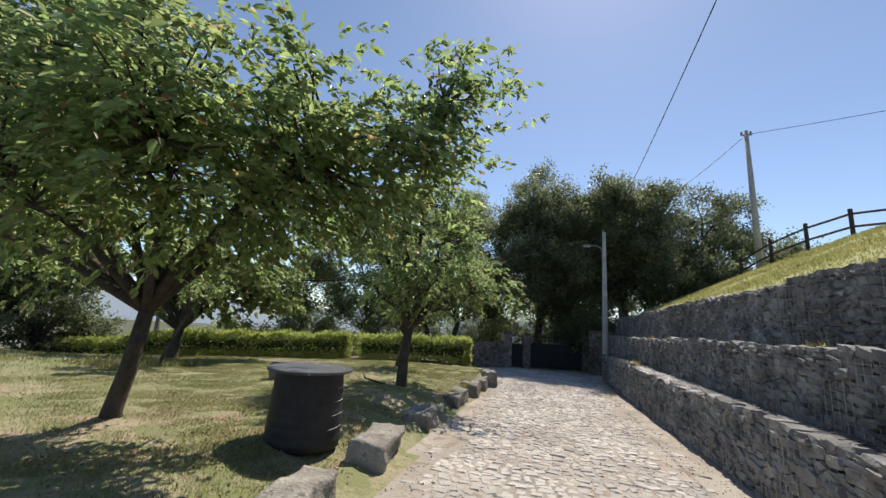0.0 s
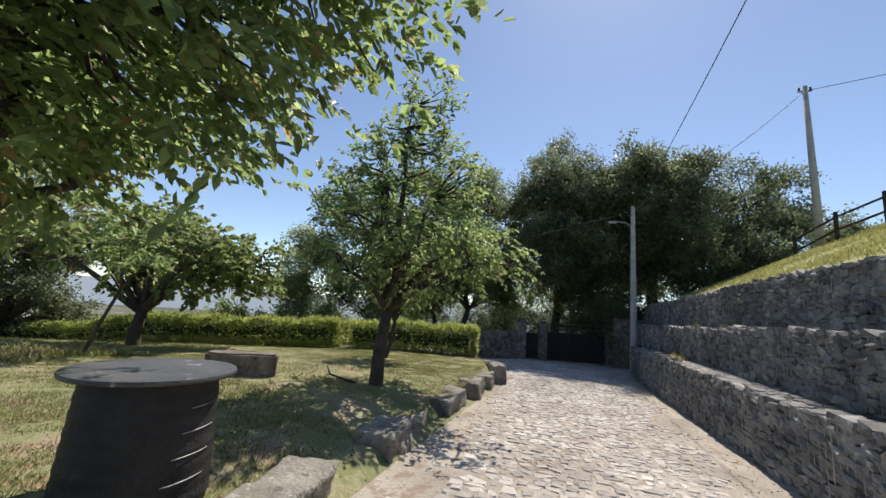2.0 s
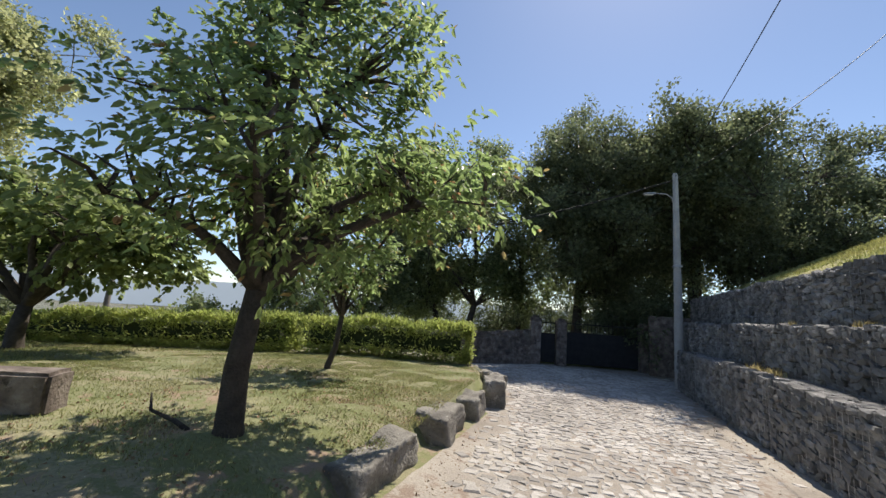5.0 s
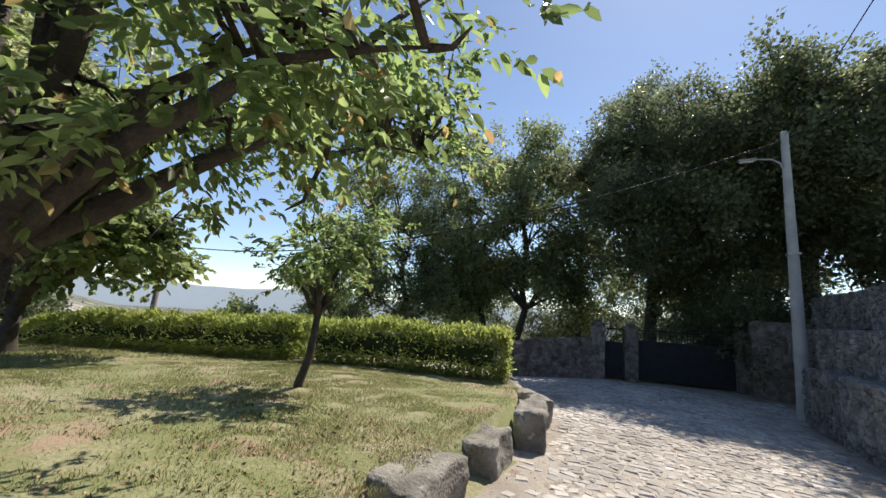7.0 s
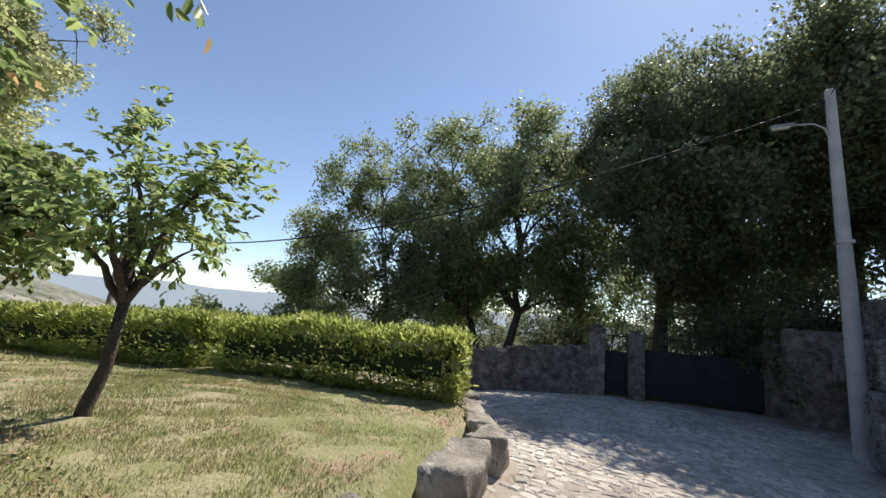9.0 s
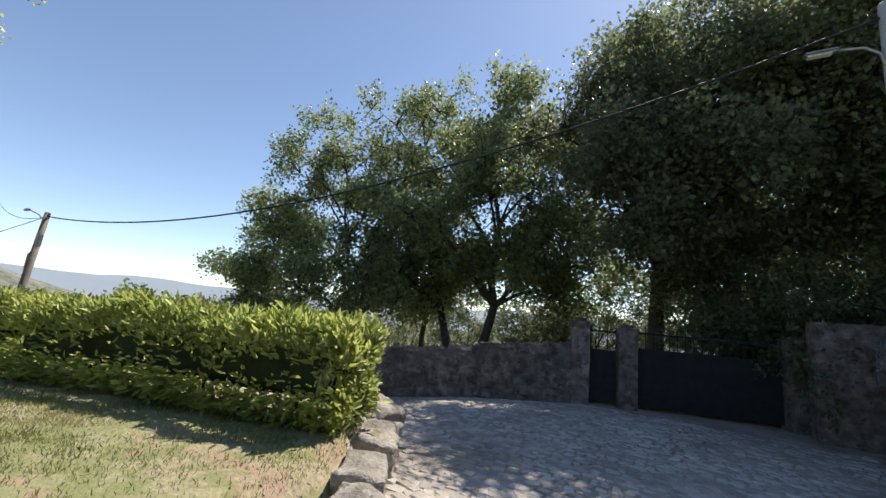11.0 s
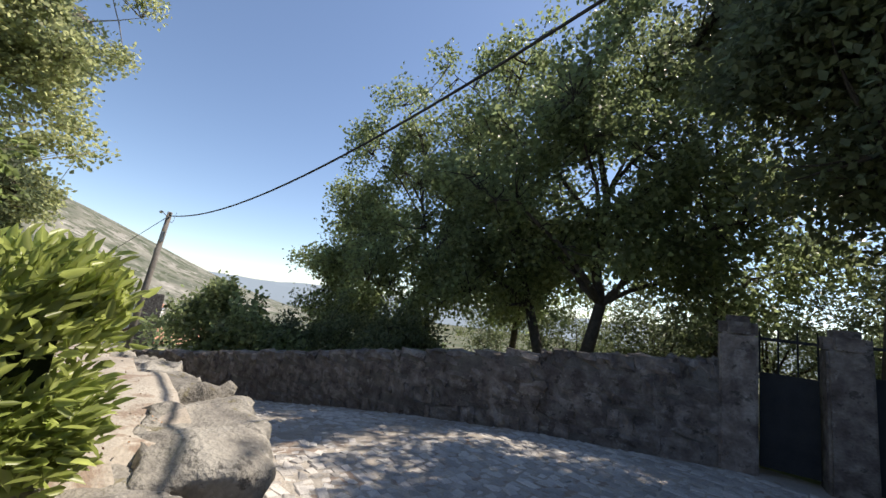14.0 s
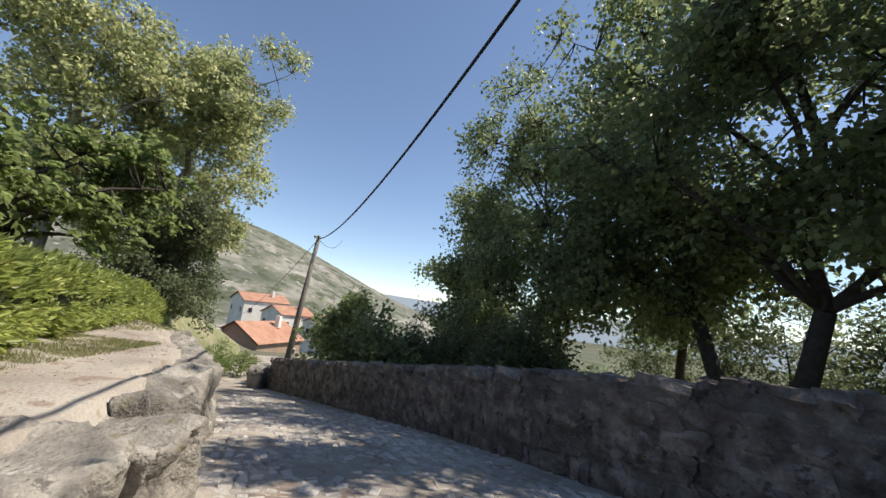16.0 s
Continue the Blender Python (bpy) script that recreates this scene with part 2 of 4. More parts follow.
def tube(points, radii, n=8, verts=None, faces=None):
    """Appends a tapered tube along points."""
    verts = [] if verts is None else verts
    faces = [] if faces is None else faces
    base = len(verts)
    pts = [np.array(p, float) for p in points]
    for i, p in enumerate(pts):
        d = pts[min(i + 1, len(pts) - 1)] - pts[max(i - 1, 0)]
        d = d / (np.linalg.norm(d) + 1e-9)
        u = np.cross(d, (0.31, 0.95, 0.05) if abs(d[1]) < 0.9 else (1, 0, 0))
        u = u / (np.linalg.norm(u) + 1e-9)
        w = np.cross(d, u)
        for k in range(n):
            a = 2 * math.pi * k / n
            verts.append(p + radii[i] * (math.cos(a) * u + math.sin(a) * w))
    for i in range(len(pts) - 1):
        for k in range(n):
            a, b = base + i * n + k, base + i * n + (k + 1) % n
            faces.append((a, b, b + n, a + n))
    faces.append(tuple(base + k for k in range(n))[::-1])
    faces.append(tuple(base + (len(pts) - 1) * n + k for k in range(n)))
    return verts, faces


def leaf_mesh(name, pos, direction, size, width, mat, r, up_bias=0.6, broad=False):
    """Many small folded leaves in one mesh: a diamond each, or (broad) an oval blade with a drooping tip."""
    n = len(pos)
    d = direction / (np.linalg.norm(direction, axis=1, keepdims=True) + 1e-9)
    up = r.normal(0, 1, (n, 3)) * (1 - up_bias) + np.array([0, 0, 1.0]) * up_bias
    side = np.cross(d, up)
    side /= (np.linalg.norm(side, axis=1, keepdims=True) + 1e-9)
    nor = np.cross(side, d)
    L = (size * r.uniform(0.6, 1.25, n))[:, None]
    W = L * width * 0.5
    if broad:
        rim = ((0, 0, 0), (0.28, 0.9, 0.09), (0.66, 0.82, 0.05), (1.0, 0, -0.14), (0.66, -0.82, 0.05), (0.28, -0.9, 0.09))
        faces = ((0, 1, 2, 3), (0, 3, 4, 5))
    else:
        rim = ((0, 0, 0), (0.45, 1, 0.10), (1.0, 0, -0.08), (0.45, -1, 0.10))
        faces = ((0, 1, 2), (0, 2, 3))
    m, c = len(rim), len(faces[0])
    v = np.stack([pos + d * L * along + side * W * out + nor * L * lift for along, out, lift in rim], 1)
    me = bpy.data.meshes.new(name)
    me.vertices.add(m * n)
    me.vertices.foreach_set("co", v.reshape(-1))
    idx = (np.arange(n)[:, None] * m + np.array(faces).reshape(1, -1)).reshape(-1)
    me.loops.add(2 * c * n)
    me.loops.foreach_set("vertex_index", idx.astype(np.int32))
    me.polygons.add(2 * n)
    me.polygons.foreach_set("loop_start", (np.arange(2 * n) * c).astype(np.int32))
    me.materials.append(mat)
    me.update(calc_edges=True)
    return me


def smoothstep(a, b, x):
    t = np.clip((np.asarray(x, float) - a) / (b - a), 0, 1)
    return t * t * (3 - 2 * t)


# ---- the plan: heights of road, lawn, bank and far land ----
KERB = [(-1.25, -8), (-1.35, 0), (-1.58, 3.5), (-1.7, 6), (-1.75, 9), (-1.8, 11.5), (-1.95, 13.2), (-2.35, 14.7), (-2.95, 15.7), (-3.8, 16.5),
        (-4.8, 16.75), (-7.7, 16.3), (-13, 14.6), (-18, 13.2), (-24, 12.6)]
KERB_E = KERB[:11]
WALL = [(-2.35, 22.55), (-4.6, 21.35), (-7.1, 20.65), (-9, 20.2), (-11.1, 19.5), (-15, 18.0), (-19.2, 16.4)]


def line_at(poly, k, v, o):
    """Value of coordinate o on a polyline where coordinate k equals v."""
    p = sorted(poly, key=lambda q: q[k])
    return np.interp(v, [q[k] for q in p], [q[o] for q in p])


def road_z(x, y):
    x, y = np.asarray(x, float), np.asarray(y, float)
    return -0.028 * np.clip(y, -20, 22) - np.interp(-x, [2.0, 4.6, 7.1, 11.1, 19.2, 26, 40], [0, 0.16, 0.55, 1.3, 2.75, 3.9, 6.0])


def lawn_z(x, y):
    x, y = np.asarray(x, float), np.asarray(y, float)
    base = 0.12 - 0.15 * smoothstep(11, 16, y) - 0.06 * np.clip(-x - 5.5, 0, 30) * smoothstep(5, 11, y)
    base = base - 0.15 * smoothstep(-3.0, -2.2, x) * (1 - smoothstep(8.5, 12, y))
    z = base - 0.10 * np.clip(-x - 9, 0, 30) * smoothstep(12.5, 16.5, y)
    w = smoothstep(14.5, 20.5, -x) * smoothstep(11.0, 13.5, y)
    return z * (1 - w) + road_z(x, y) * w


def bank_z(x, y):
    x, y = np.asarray(x, float), np.asarray(y, float)
    z = 2.42 + 0.47 * np.clip(x - 3.7, 0, 6.9) + 0.05 * np.clip(x - 10.6, 0, 30)
    return z * (1 - 0.55 * smoothstep(19, 34, y))


def far_z(x, y):
    x, y = np.asarray(x, float), np.asarray(y, float)
    r = np.hypot(x + 3, y - 14)
    z = -0.5 - 0.17 * np.clip(r - 12, 0, 110) - 0.04 * np.clip(r - 122, 0, 1500)
    az = np.degrees(np.arctan2(x, y))          # 0 ahead, -90 to the left
    hill = np.exp(-((az + 104) / 27.0) ** 2) * smoothstep(90, 420, r) * (1 - smoothstep(500, 1300, r)) * 95
    rise = smoothstep(-20, 60, az) * np.clip(r - 14, 0, 60) * 0.16
    back = smoothstep(100, 150, np.abs(az)) * np.clip(r - 14, 0, 110) * 0.17
    return z + hill + rise + back

# ---- ground: one sheet to the horizon ----
def graded(lo, hi, fine_lo, fine_hi, step, grow=1.22):
    a = list(np.arange(fine_lo, fine_hi + 1e-6, step))
    s, v = step, fine_hi
    while v < hi:
        s *= grow
        v += s
        a.append(v)
    s, v = step, fine_lo
    while v > lo:
        s *= grow
        v -= s
        a.insert(0, v)
    return np.array(a)


def ground_z(x, y):
    kerb_y = line_at(KERB, 0, x, 1)
    kerb_x = line_at(KERB_E, 1, y, 0)
    wall_y = line_at(WALL, 0, x, 1)
    west = (x < -3.4)
    on_lawn = np.where(west, y < kerb_y - 0.17, x < kerb_x - 0.26) & (y < 17.2)
    beyond = np.where(x < -2.3, y > wall_y + 0.25, y > 23.15 + 0.31 * (x + 2.3))
    z = road_z(x, y)
    z = np.where(on_lawn, lawn_z(x, y), z)
    z = np.where(beyond & (x < 4), road_z(x, wall_y) + 0.35, z)
    z = np.where(x > 4.0, np.maximum(bank_z(x, y), z) * smoothstep(24, 21, y) + (bank_z(x, y)) * (1 - smoothstep(24, 21, y)), z)
    r = np.hypot(x + 3, y - 10)
    w = smoothstep(20, 42, r)
    return z * (1 - w) + far_z(x, y) * w


def make_ground():
    xs, ys = graded(-3200, 3200, -22, 13, 0.22), graded(-3200, 3200, -8, 30, 0.22)
    X, Y = np.meshgrid(xs, ys)
    Z = ground_z(X, Y)
    nx, ny = len(xs), len(ys)
    rough = rng.normal(0, 0.012, X.shape)
    road = (X > line_at(KERB_E, 1, Y, 0)) & (X < 3) & (Y < 24)
    Z = Z + np.where(road, -0.008, rough)
    V = np.stack([X, Y, Z], -1).reshape(-1, 3)
    i = (np.arange(ny - 1)[:, None] * nx + np.arange(nx - 1)[None]).reshape(-1)
    F = np.stack([i, i + 1, i + nx + 1, i + nx], -1)
    cx, cy = V[F].mean(1)[:, 0], V[F].mean(1)[:, 1]
    west = cx < -3.4
    lawn = np.where(west, cy < line_at(KERB, 0, cx, 1), cx < line_at(KERB_E, 1, cy, 0)) & (cy < 17.2)
    wall_y = line_at(WALL, 0, cx, 1)
    r = np.hypot(cx + 3, cy - 10)
    idx = np.where(lawn, 1, 0)
    idx = np.where(lawn & (cx < -2.6) & (cy > 15.35 + 0.24 * (cx + 3.2)) & (cx > -17), 0, idx)
    idx = np.where((cx > 3.85) | (np.where(cx < -2.3, cy > wall_y, cy > 22.9 + 0.31 * (cx + 2.3))), 2, idx)
    idx = np.where(r > 34, 3, idx)
    az = np.degrees(np.arctan2(cx, cy))
    idx = np.where((r > 110) & (az < -60), 4, idx)
    me = mesh_from("ground", V, F, [M_DIRT, M_LAWN, M_BANK, M_FAR, M_ROCK], True, idx)
    tagged(put("ground", me), "sloping ground of lawn, sandy lane, grassy bank and distant scrubland", "ground", kind="structure")


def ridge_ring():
    """Far mountains closing the valley; aerial haze is painted in as glowing blue."""
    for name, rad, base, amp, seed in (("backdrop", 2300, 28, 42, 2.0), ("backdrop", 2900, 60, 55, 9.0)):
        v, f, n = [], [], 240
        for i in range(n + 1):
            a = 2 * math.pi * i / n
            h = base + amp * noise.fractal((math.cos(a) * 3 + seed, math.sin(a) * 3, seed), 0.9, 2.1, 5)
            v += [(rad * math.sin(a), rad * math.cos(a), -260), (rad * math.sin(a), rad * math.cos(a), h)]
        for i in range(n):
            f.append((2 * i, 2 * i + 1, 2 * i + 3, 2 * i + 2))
        tagged(put(name, mesh_from("ridge", v, f, M_RIDGE_HAZE, True)), "mountain ridge on the horizon, haze painted in glowing blue", "backdrop", kind="structure")


# ---- stones ----
def lump(r, size, jag=0.16, sub=1):
    """An uneven block as vertices and faces."""
    bm = bmesh.new()
    bmesh.ops.create_cube(bm, size=1)
    if sub:
        bmesh.ops.subdivide_edges(bm, edges=bm.edges[:], cuts=sub, use_grid_fill=True)
    for v in bm.verts:
        c = Vector(v.co)
        k = max(abs(c.x), abs(c.y), abs(c.z)) / max(c.length, 1e-6)
        v.co = c * (0.72 + 0.28 * k if k > 0 else 1) * 1.1
        v.co += Vector(r.normal(0, jag * 0.3, 3))
        v.co = Vector((v.co.x * size[0], v.co.y * size[1], v.co.z * size[2]))
    bm.verts.ensure_lookup_table()
    V = np.array([v.co[:] for v in bm.verts])
    F = [[v.index for v in f.verts] for f in bm.faces]
    bm.free()
    return V, F


LUMPS = [lump(rng, (1, 1, 1), 0.17, 1) for _ in range(14)]
SIMPLE = [lump(rng, (1, 1, 1), 0.16, 0) for _ in range(10)]


LUMP_MESHES = [mesh_from("stone", V, F, M_GABION) for V, F in LUMPS]


class Pile:
    """Joins many stones into one mesh."""

    def __init__(self):
        self.v, self.f, self.n = [], [], 0

    def add(self, shape, m3, t):
        V, F = shape
        self.v.append(V @ np.array(m3).T + np.array(t))
        self.f += [[i + self.n for i in f] for f in F]
        self.n += len(V)

    def mesh(self, name, mat):
        return mesh_from(name, np.concatenate(self.v), self.f, mat)


def rot(a, s):
    c, d = math.cos(a), math.sin(a)
    return np.array([[c, -d, 0], [d, c, 0], [0, 0, 1]]) @ np.diag(s)


def sett_shape(r):
    j = r.normal(0, 0.11, (8, 2))
    b = [(-.5, -.5), (.5, -.5), (.5, .5), (-.5, .5)]
    V = [(x + j[i][0], y + j[i][1], 0.0) for i, (x, y) in enumerate(b)] + \
        [(x * 0.93 + j[i][0], y * 0.93 + j[i][1], 0.82) for i, (x, y) in enumerate(b)] + \
        [(x * 0.72 + j[i][0], y * 0.72 + j[i][1], 1.0 + r.normal(0, 0.06)) for i, (x, y) in enumerate(b)]
    F = [(a, (a + 1) % 4, (a + 1) % 4 + 4, a + 4) for a in range(4)] + [(a + 4, (a + 1) % 4 + 4, (a + 1) % 4 + 8, a + 8) for a in range(4)] + [(8, 9, 10, 11)]
    return np.array(V), F


def make_setts(ground_ob):
    shapes = [sett_shape(rng) for _ in range(12)]
    meshes = [mesh_from("sett", V, F, M_COBBLE) for V, F in shapes]
    pile, singles = Pile(), 0
    rows = np.arange(-4, 23.2, 0.118)
    for k, y in enumerate(rows):
        x0 = float(line_at(KERB_E, 1, min(y, 15.5), 0)) + 0.12
        x1 = 1.98 if y < 19 else 2.6
        if y > 15.6:
            x0 = -22.0
        x = x0 + rng.uniform(0, 0.1)
        while x < x1:
            w = rng.uniform(0.085, 0.18)
            cx = x + w / 2
            x += w + 0.012
            yy = y + 0.035 * math.sin(cx * 1.3 + 0.6) + rng.normal(0, 0.024)
            if x0 < -20:
                if yy < float(line_at(KERB, 0, cx, 1)) + 0.1 and cx < -2.6 or yy > float(line_at(WALL, 0, cx, 1)) - 0.15:
                    continue
                if cx < -10 and rng.random() < 0.45:
                    continue
            if (cx > 1.62 + 0.15 * math.sin(y * 1.7) or cx < x0 + 0.35 + 0.12 * math.sin(y * 2.3)) and y < 15 and rng.random() < 0.8:
                continue
            z = float(road_z(cx, yy)) - 0.0585 + rng.normal(0, 0.004)
            s = (w, rng.uniform(0.098, 0.114), 0.06)
            a = rng.normal(0, 0.22)
            i = int(rng.integers(12))
            if singles < 290 and 3.6 < y < 5.0 and -1.2 < cx < 1.9:
                ob = put("sett", meshes[i], ground_ob)
                ob.matrix_basis = pose(cx, yy, z, 0, 0, math.degrees(a)) @ Matrix.Diagonal((*s, 1))
                singles += 1
            else:
                pile.add(shapes[i], rot(a, s), (cx, yy, z))
    ob = put("setts", pile.mesh("setts", M_COBBLE), ground_ob, "worn pale granite setts")
    ob["kind"] = "stuff"


def make_gabions():
    tiers = ((2.35, -0.75, 0.70, 19.2), (2.92, 0.66, 1.52, 22.6), (3.5, 1.48, 2.48, 22.6))
    for k, (xf, z0, z1, yend) in enumerate(tiers):
        y = -7.0
        n = 0
        while y < yend - 0.3:
            ln = min(2.0, yend - y)
            dz = -0.004 * y
            cage = empty("gabion_basket", (xf, y + ln / 2, z0), "wire gabion basket of grey granite rubble in a retaining wall", "gabion", "gabion retaining wall")
            depth = 0.95
            # plain block behind the face stones, its dark colour painting the shaded gaps
            part("shaded_rubble_core", box((depth / 2 + 0.06, 0, (z1 - z0) / 2 + dz - 0.03), (depth - 0.02, ln - 0.004, z1 - z0 - 0.05), 0), M_GABCORE_SHADE, cage)
            p = Pile()
            zz = 0.04 if k else 0.35
            while zz < z1 - z0 - 0.02:
                h = rng.uniform(0.042, 0.098)
                yy = -ln / 2 + 0.02
                while yy < ln / 2 - 0.03:
                    w = rng.uniform(0.07, 0.23)
                    sh = LUMPS[int(rng.integers(14))]
                    bulge = 0.03 * math.sin((yy + ln / 2) / ln * math.pi)
                    ang = rng.normal(0, 0.22)
                    c, s = math.cos(ang), math.sin(ang)
                    m = np.array([[1, 0, 0], [0, c, -s], [0, s, c]]) @ np.diag((rng.uniform(0.12, 0.2), w * 1.0, h * 1.04))
                    if k < 2 and 1 <= y < 8.5:
                        piece = put("stone", LUMP_MESHES[int(rng.integers(14))], cage)
                        m4 = Matrix(m.tolist()).to_4x4()
                        m4.translation = (0.05 - bulge + rng.normal(0, 0.012), yy + w / 2, zz + h / 2 + dz + rng.normal(0, 0.012))
                        piece.matrix_basis = m4
                        yy += w * 0.96
                        continue
                    p.add(sh, m, (0.05 - bulge + rng.normal(0, 0.012), yy + w / 2, zz + h / 2 + dz + rng.normal(0, 0.012)))
                    yy += w * 0.96
                zz += h * 0.94
            for _ in range(int(ln * 26)):
                m = rot(rng.uniform(0, 6), (rng.uniform(0.1, 0.2), rng.uniform(0.08, 0.18), 0.045))
                p.add(LUMPS[int(rng.integers(14))], m, (rng.uniform(0.06, 0.62), rng.uniform(-ln / 2, ln / 2), z1 - z0 + dz - 0.03))
            st = put("rubble", p.mesh("rubble", M_GABION), cage, "grey granite rubble")
            st["kind"] = "stuff"
            v, f = [], []
            for q in np.arange(-ln / 2, ln / 2 + 0.01, 0.1 if -1 < y < 12 else 0.2):
                thick = 0.003 if abs(abs(q) - ln / 2) > 0.02 else 0.005
                tube([(-0.045, q, 0.02 + dz), (-0.045, q, z1 - z0 + dz), (0.6, q, z1 - z0 + dz + 0.02)], [thick] * 3, 3, v, f)
            for q in np.arange(0.05, z1 - z0 + 0.03, 0.1 if -1 < y < 12 else 0.2):
                tube([(-0.045, -ln / 2, q + dz), (-0.045, ln / 2, q + dz)], [0.003] * 2, 3, v, f)
            put("wire_mesh", mesh_from("wire_mesh", v, f, M_WIRE), cage, "galvanised wire mesh")
            y += ln
            n += 1


def walk_line(poly, start, stop):
    """Point and heading at a distance along a polyline."""
    pts = [np.array(p, float) for p in poly]
    seg = [np.linalg.norm(b - a) for a, b in zip(pts, pts[1:])]

    def at(d):
        for (a, b), s in zip(zip(pts, pts[1:]), seg):
            if d <= s or (b is pts[-1]):
                q = (b - a) / s
                return a + q * d, math.atan2(q[1], q[0])
            d -= s
    return at, sum(seg)


def kerb_stone(x, y, z, ang, ln, wd, ht, tilt=0.0, cuts=9):
    bm = bmesh.new()
    bmesh.ops.create_cube(bm, size=1)
    bmesh.ops.bevel(bm, geom=bm.edges[:], offset=0.05, segments=1, affect="EDGES")
    bmesh.ops.subdivide_edges(bm, edges=[e for e in bm.edges if e.calc_length() > 0.4], cuts=cuts, use_grid_fill=True)
    sd = Vector((x * 3, y * 3, 1))
    for v in bm.verts:
        q = Vector((v.co.x * ln, v.co.y * wd, v.co.z * ht)) * 2.2
        n = noise.noise_vector(q * 1.1 + sd) * 0.16 + noise.noise_vector(q * 3.3 + sd) * 0.06 + noise.noise_vector(q * 7 + sd) * 0.045
        v.co = Vector(((v.co.x + n.x * 0.5) * ln, (v.co.y + n.y) * wd, (v.co.z + n.z * 0.8) * ht))
    me = bpy.data.meshes.new("kerb_stone")
    bm.to_mesh(me)
    bm.free()
    me.polygons.foreach_set("use_smooth", np.ones(len(me.polygons), dtype=bool))
    me.materials.append(M_KERB)
    ob = put("kerb_stone", me)
    ob.matrix_basis = pose(x, y, z, rng.normal(0, 3), tilt, math.degrees(ang))
    tagged(ob, "rough granite block edging the lawn beside the cobbled lane", "kerb stone", "granite edging stones")


def make_kerbs():
    at, total = walk_line(KERB, 0, 0)
    for x, y, ln, high in ((-1.85, 1.3, 1.0, 0.24), (-1.93, 3.0, 0.8, 0.22), (-1.98, 4.62, 1.05, 0.25), (-2.0, 6.4, 0.7, 0.27), (-2.12, 7.35, 0.7, 0.13), (-2.03, 8.95, 1.25, 0.24),
                           (-2.0, 10.55, 1.0, 0.3), (-1.98, 11.85, 0.7, 0.3), (-1.92, 13.2, 1.15, 0.38), (-2.12, 14.35, 0.55, 0.36), (-2.5, 14.95, 0.6, 0.36)):
        a = math.atan2(1, float(line_at(KERB_E, 1, y + 0.3, 0) - line_at(KERB_E, 1, y - 0.3, 0)) / 0.6)
        z = float(road_z(x, y))
        kerb_stone(x, y, z + high / 2 - 0.05, a + rng.normal(0, 0.07), ln, rng.uniform(0.34, 0.44), high + 0.16, rng.normal(0, 2.5))
    d = sum(math.hypot(q[0] - p[0], q[1] - p[1]) for p, q in zip(KERB[:9], KERB[1:9]))
    while d < total - 2:
        p, a = at(d)
        ln = rng.uniform(0.55, 1.25)
        c, a = at(d + ln / 2)
        top = float(lawn_z(c[0] - 0.2, c[1] - 0.2)) + rng.uniform(-0.14, 0.0)
        bot = float(road_z(c[0] + 0.1, c[1] + 0.2)) - 0.12
        kerb_stone(c[0] + rng.normal(0, 0.05) - 0.03, c[1] - 0.08, (top + bot) / 2, a + rng.normal(0, 0.16), ln, rng.uniform(0.55, 0.8), top - bot, rng.normal(0, 3.5), 14)
        d += ln * 0.97


# ---- boundary wall, posts, gates ----
def make_wall():
    core_v, core_f = [], []
    at, total = walk_line(WALL, 0, 0)
    wall = tagged(new("wall_north"), "old granite rubble boundary wall along the shaded lane", "wall", kind="structure")
    n = 60
    prev = None
    for i in range(n + 1):
        p, a = at(total * i / n)
        nx, ny = -math.sin(a), math.cos(a)
        zb = float(road_z(p[0], p[1])) - 0.3
        zt = zb + 0.3 + 1.22 + 0.18 * max(0, 1 - total * i / n / 3)
        b = len(core_v)
        for s, z in ((0.088, zb), (0.088, zt - 0.06), (-0.36, zt - 0.06), (-0.36, zb)):
            core_v.append((p[0] + nx * s, p[1] + ny * s, z))
        if prev is not None:
            for k in range(4):
                core_f.append((prev + k, prev + (k + 1) % 4, b + (k + 1) % 4, b + k))
        prev = b
    core_f += [(0, 1, 2, 3), (prev, prev + 1, prev + 2, prev + 3)]
    put("mortar", mesh_from("mortar", core_v, core_f, M_MORTAR), wall, "earthy mortar")
    shapes = []
    for k in range(10):
        V, F = lump(rng, (1, 1, 1), 0.2, 2)
        shapes.append(mesh_from("stone", V, F, M_WALL))
    made = 0
    for course in range(5):
        d = rng.uniform(-0.1, 0.1)
        while d < total:
            ln = rng.uniform(0.14, 0.3) if rng.random() < 0.55 else rng.uniform(0.3, 0.72)
            p, a = at(min(max(d + ln / 2, 0.01), total - 0.01))
            zb = float(road_z(p[0], p[1]))
            zt = 1.22 + 0.18 * max(0, 1 - d / 3)
            z = zb + zt * (course + 0.5) / 5
            nx, ny = -math.sin(a), math.cos(a)
            hh = zt / 5 * (rng.uniform(0.7, 1.25) if course < 4 else rng.uniform(0.92, 1.0))
            if made < 295 or course == 4:
                ob = put("stone", shapes[int(rng.integers(10))], wall)
                dep = 0.48 if course == 4 else 0.172
                off = -0.15 if course == 4 else 0.02
                ob.matrix_basis = Matrix.Translation((p[0] + nx * off, p[1] + ny * off, z + rng.normal(0, 0.05 if course < 4 else 0.012))) @ Matrix.Rotation(a + rng.normal(0, 0.04), 4, "Z") @ Matrix.Rotation(rng.normal(0, 0.12 if course < 4 else 0.03), 4, "Y") @ Matrix.Diagonal((ln * 0.99, dep, hh, 1))
                made += 1
            d += ln * 0.97


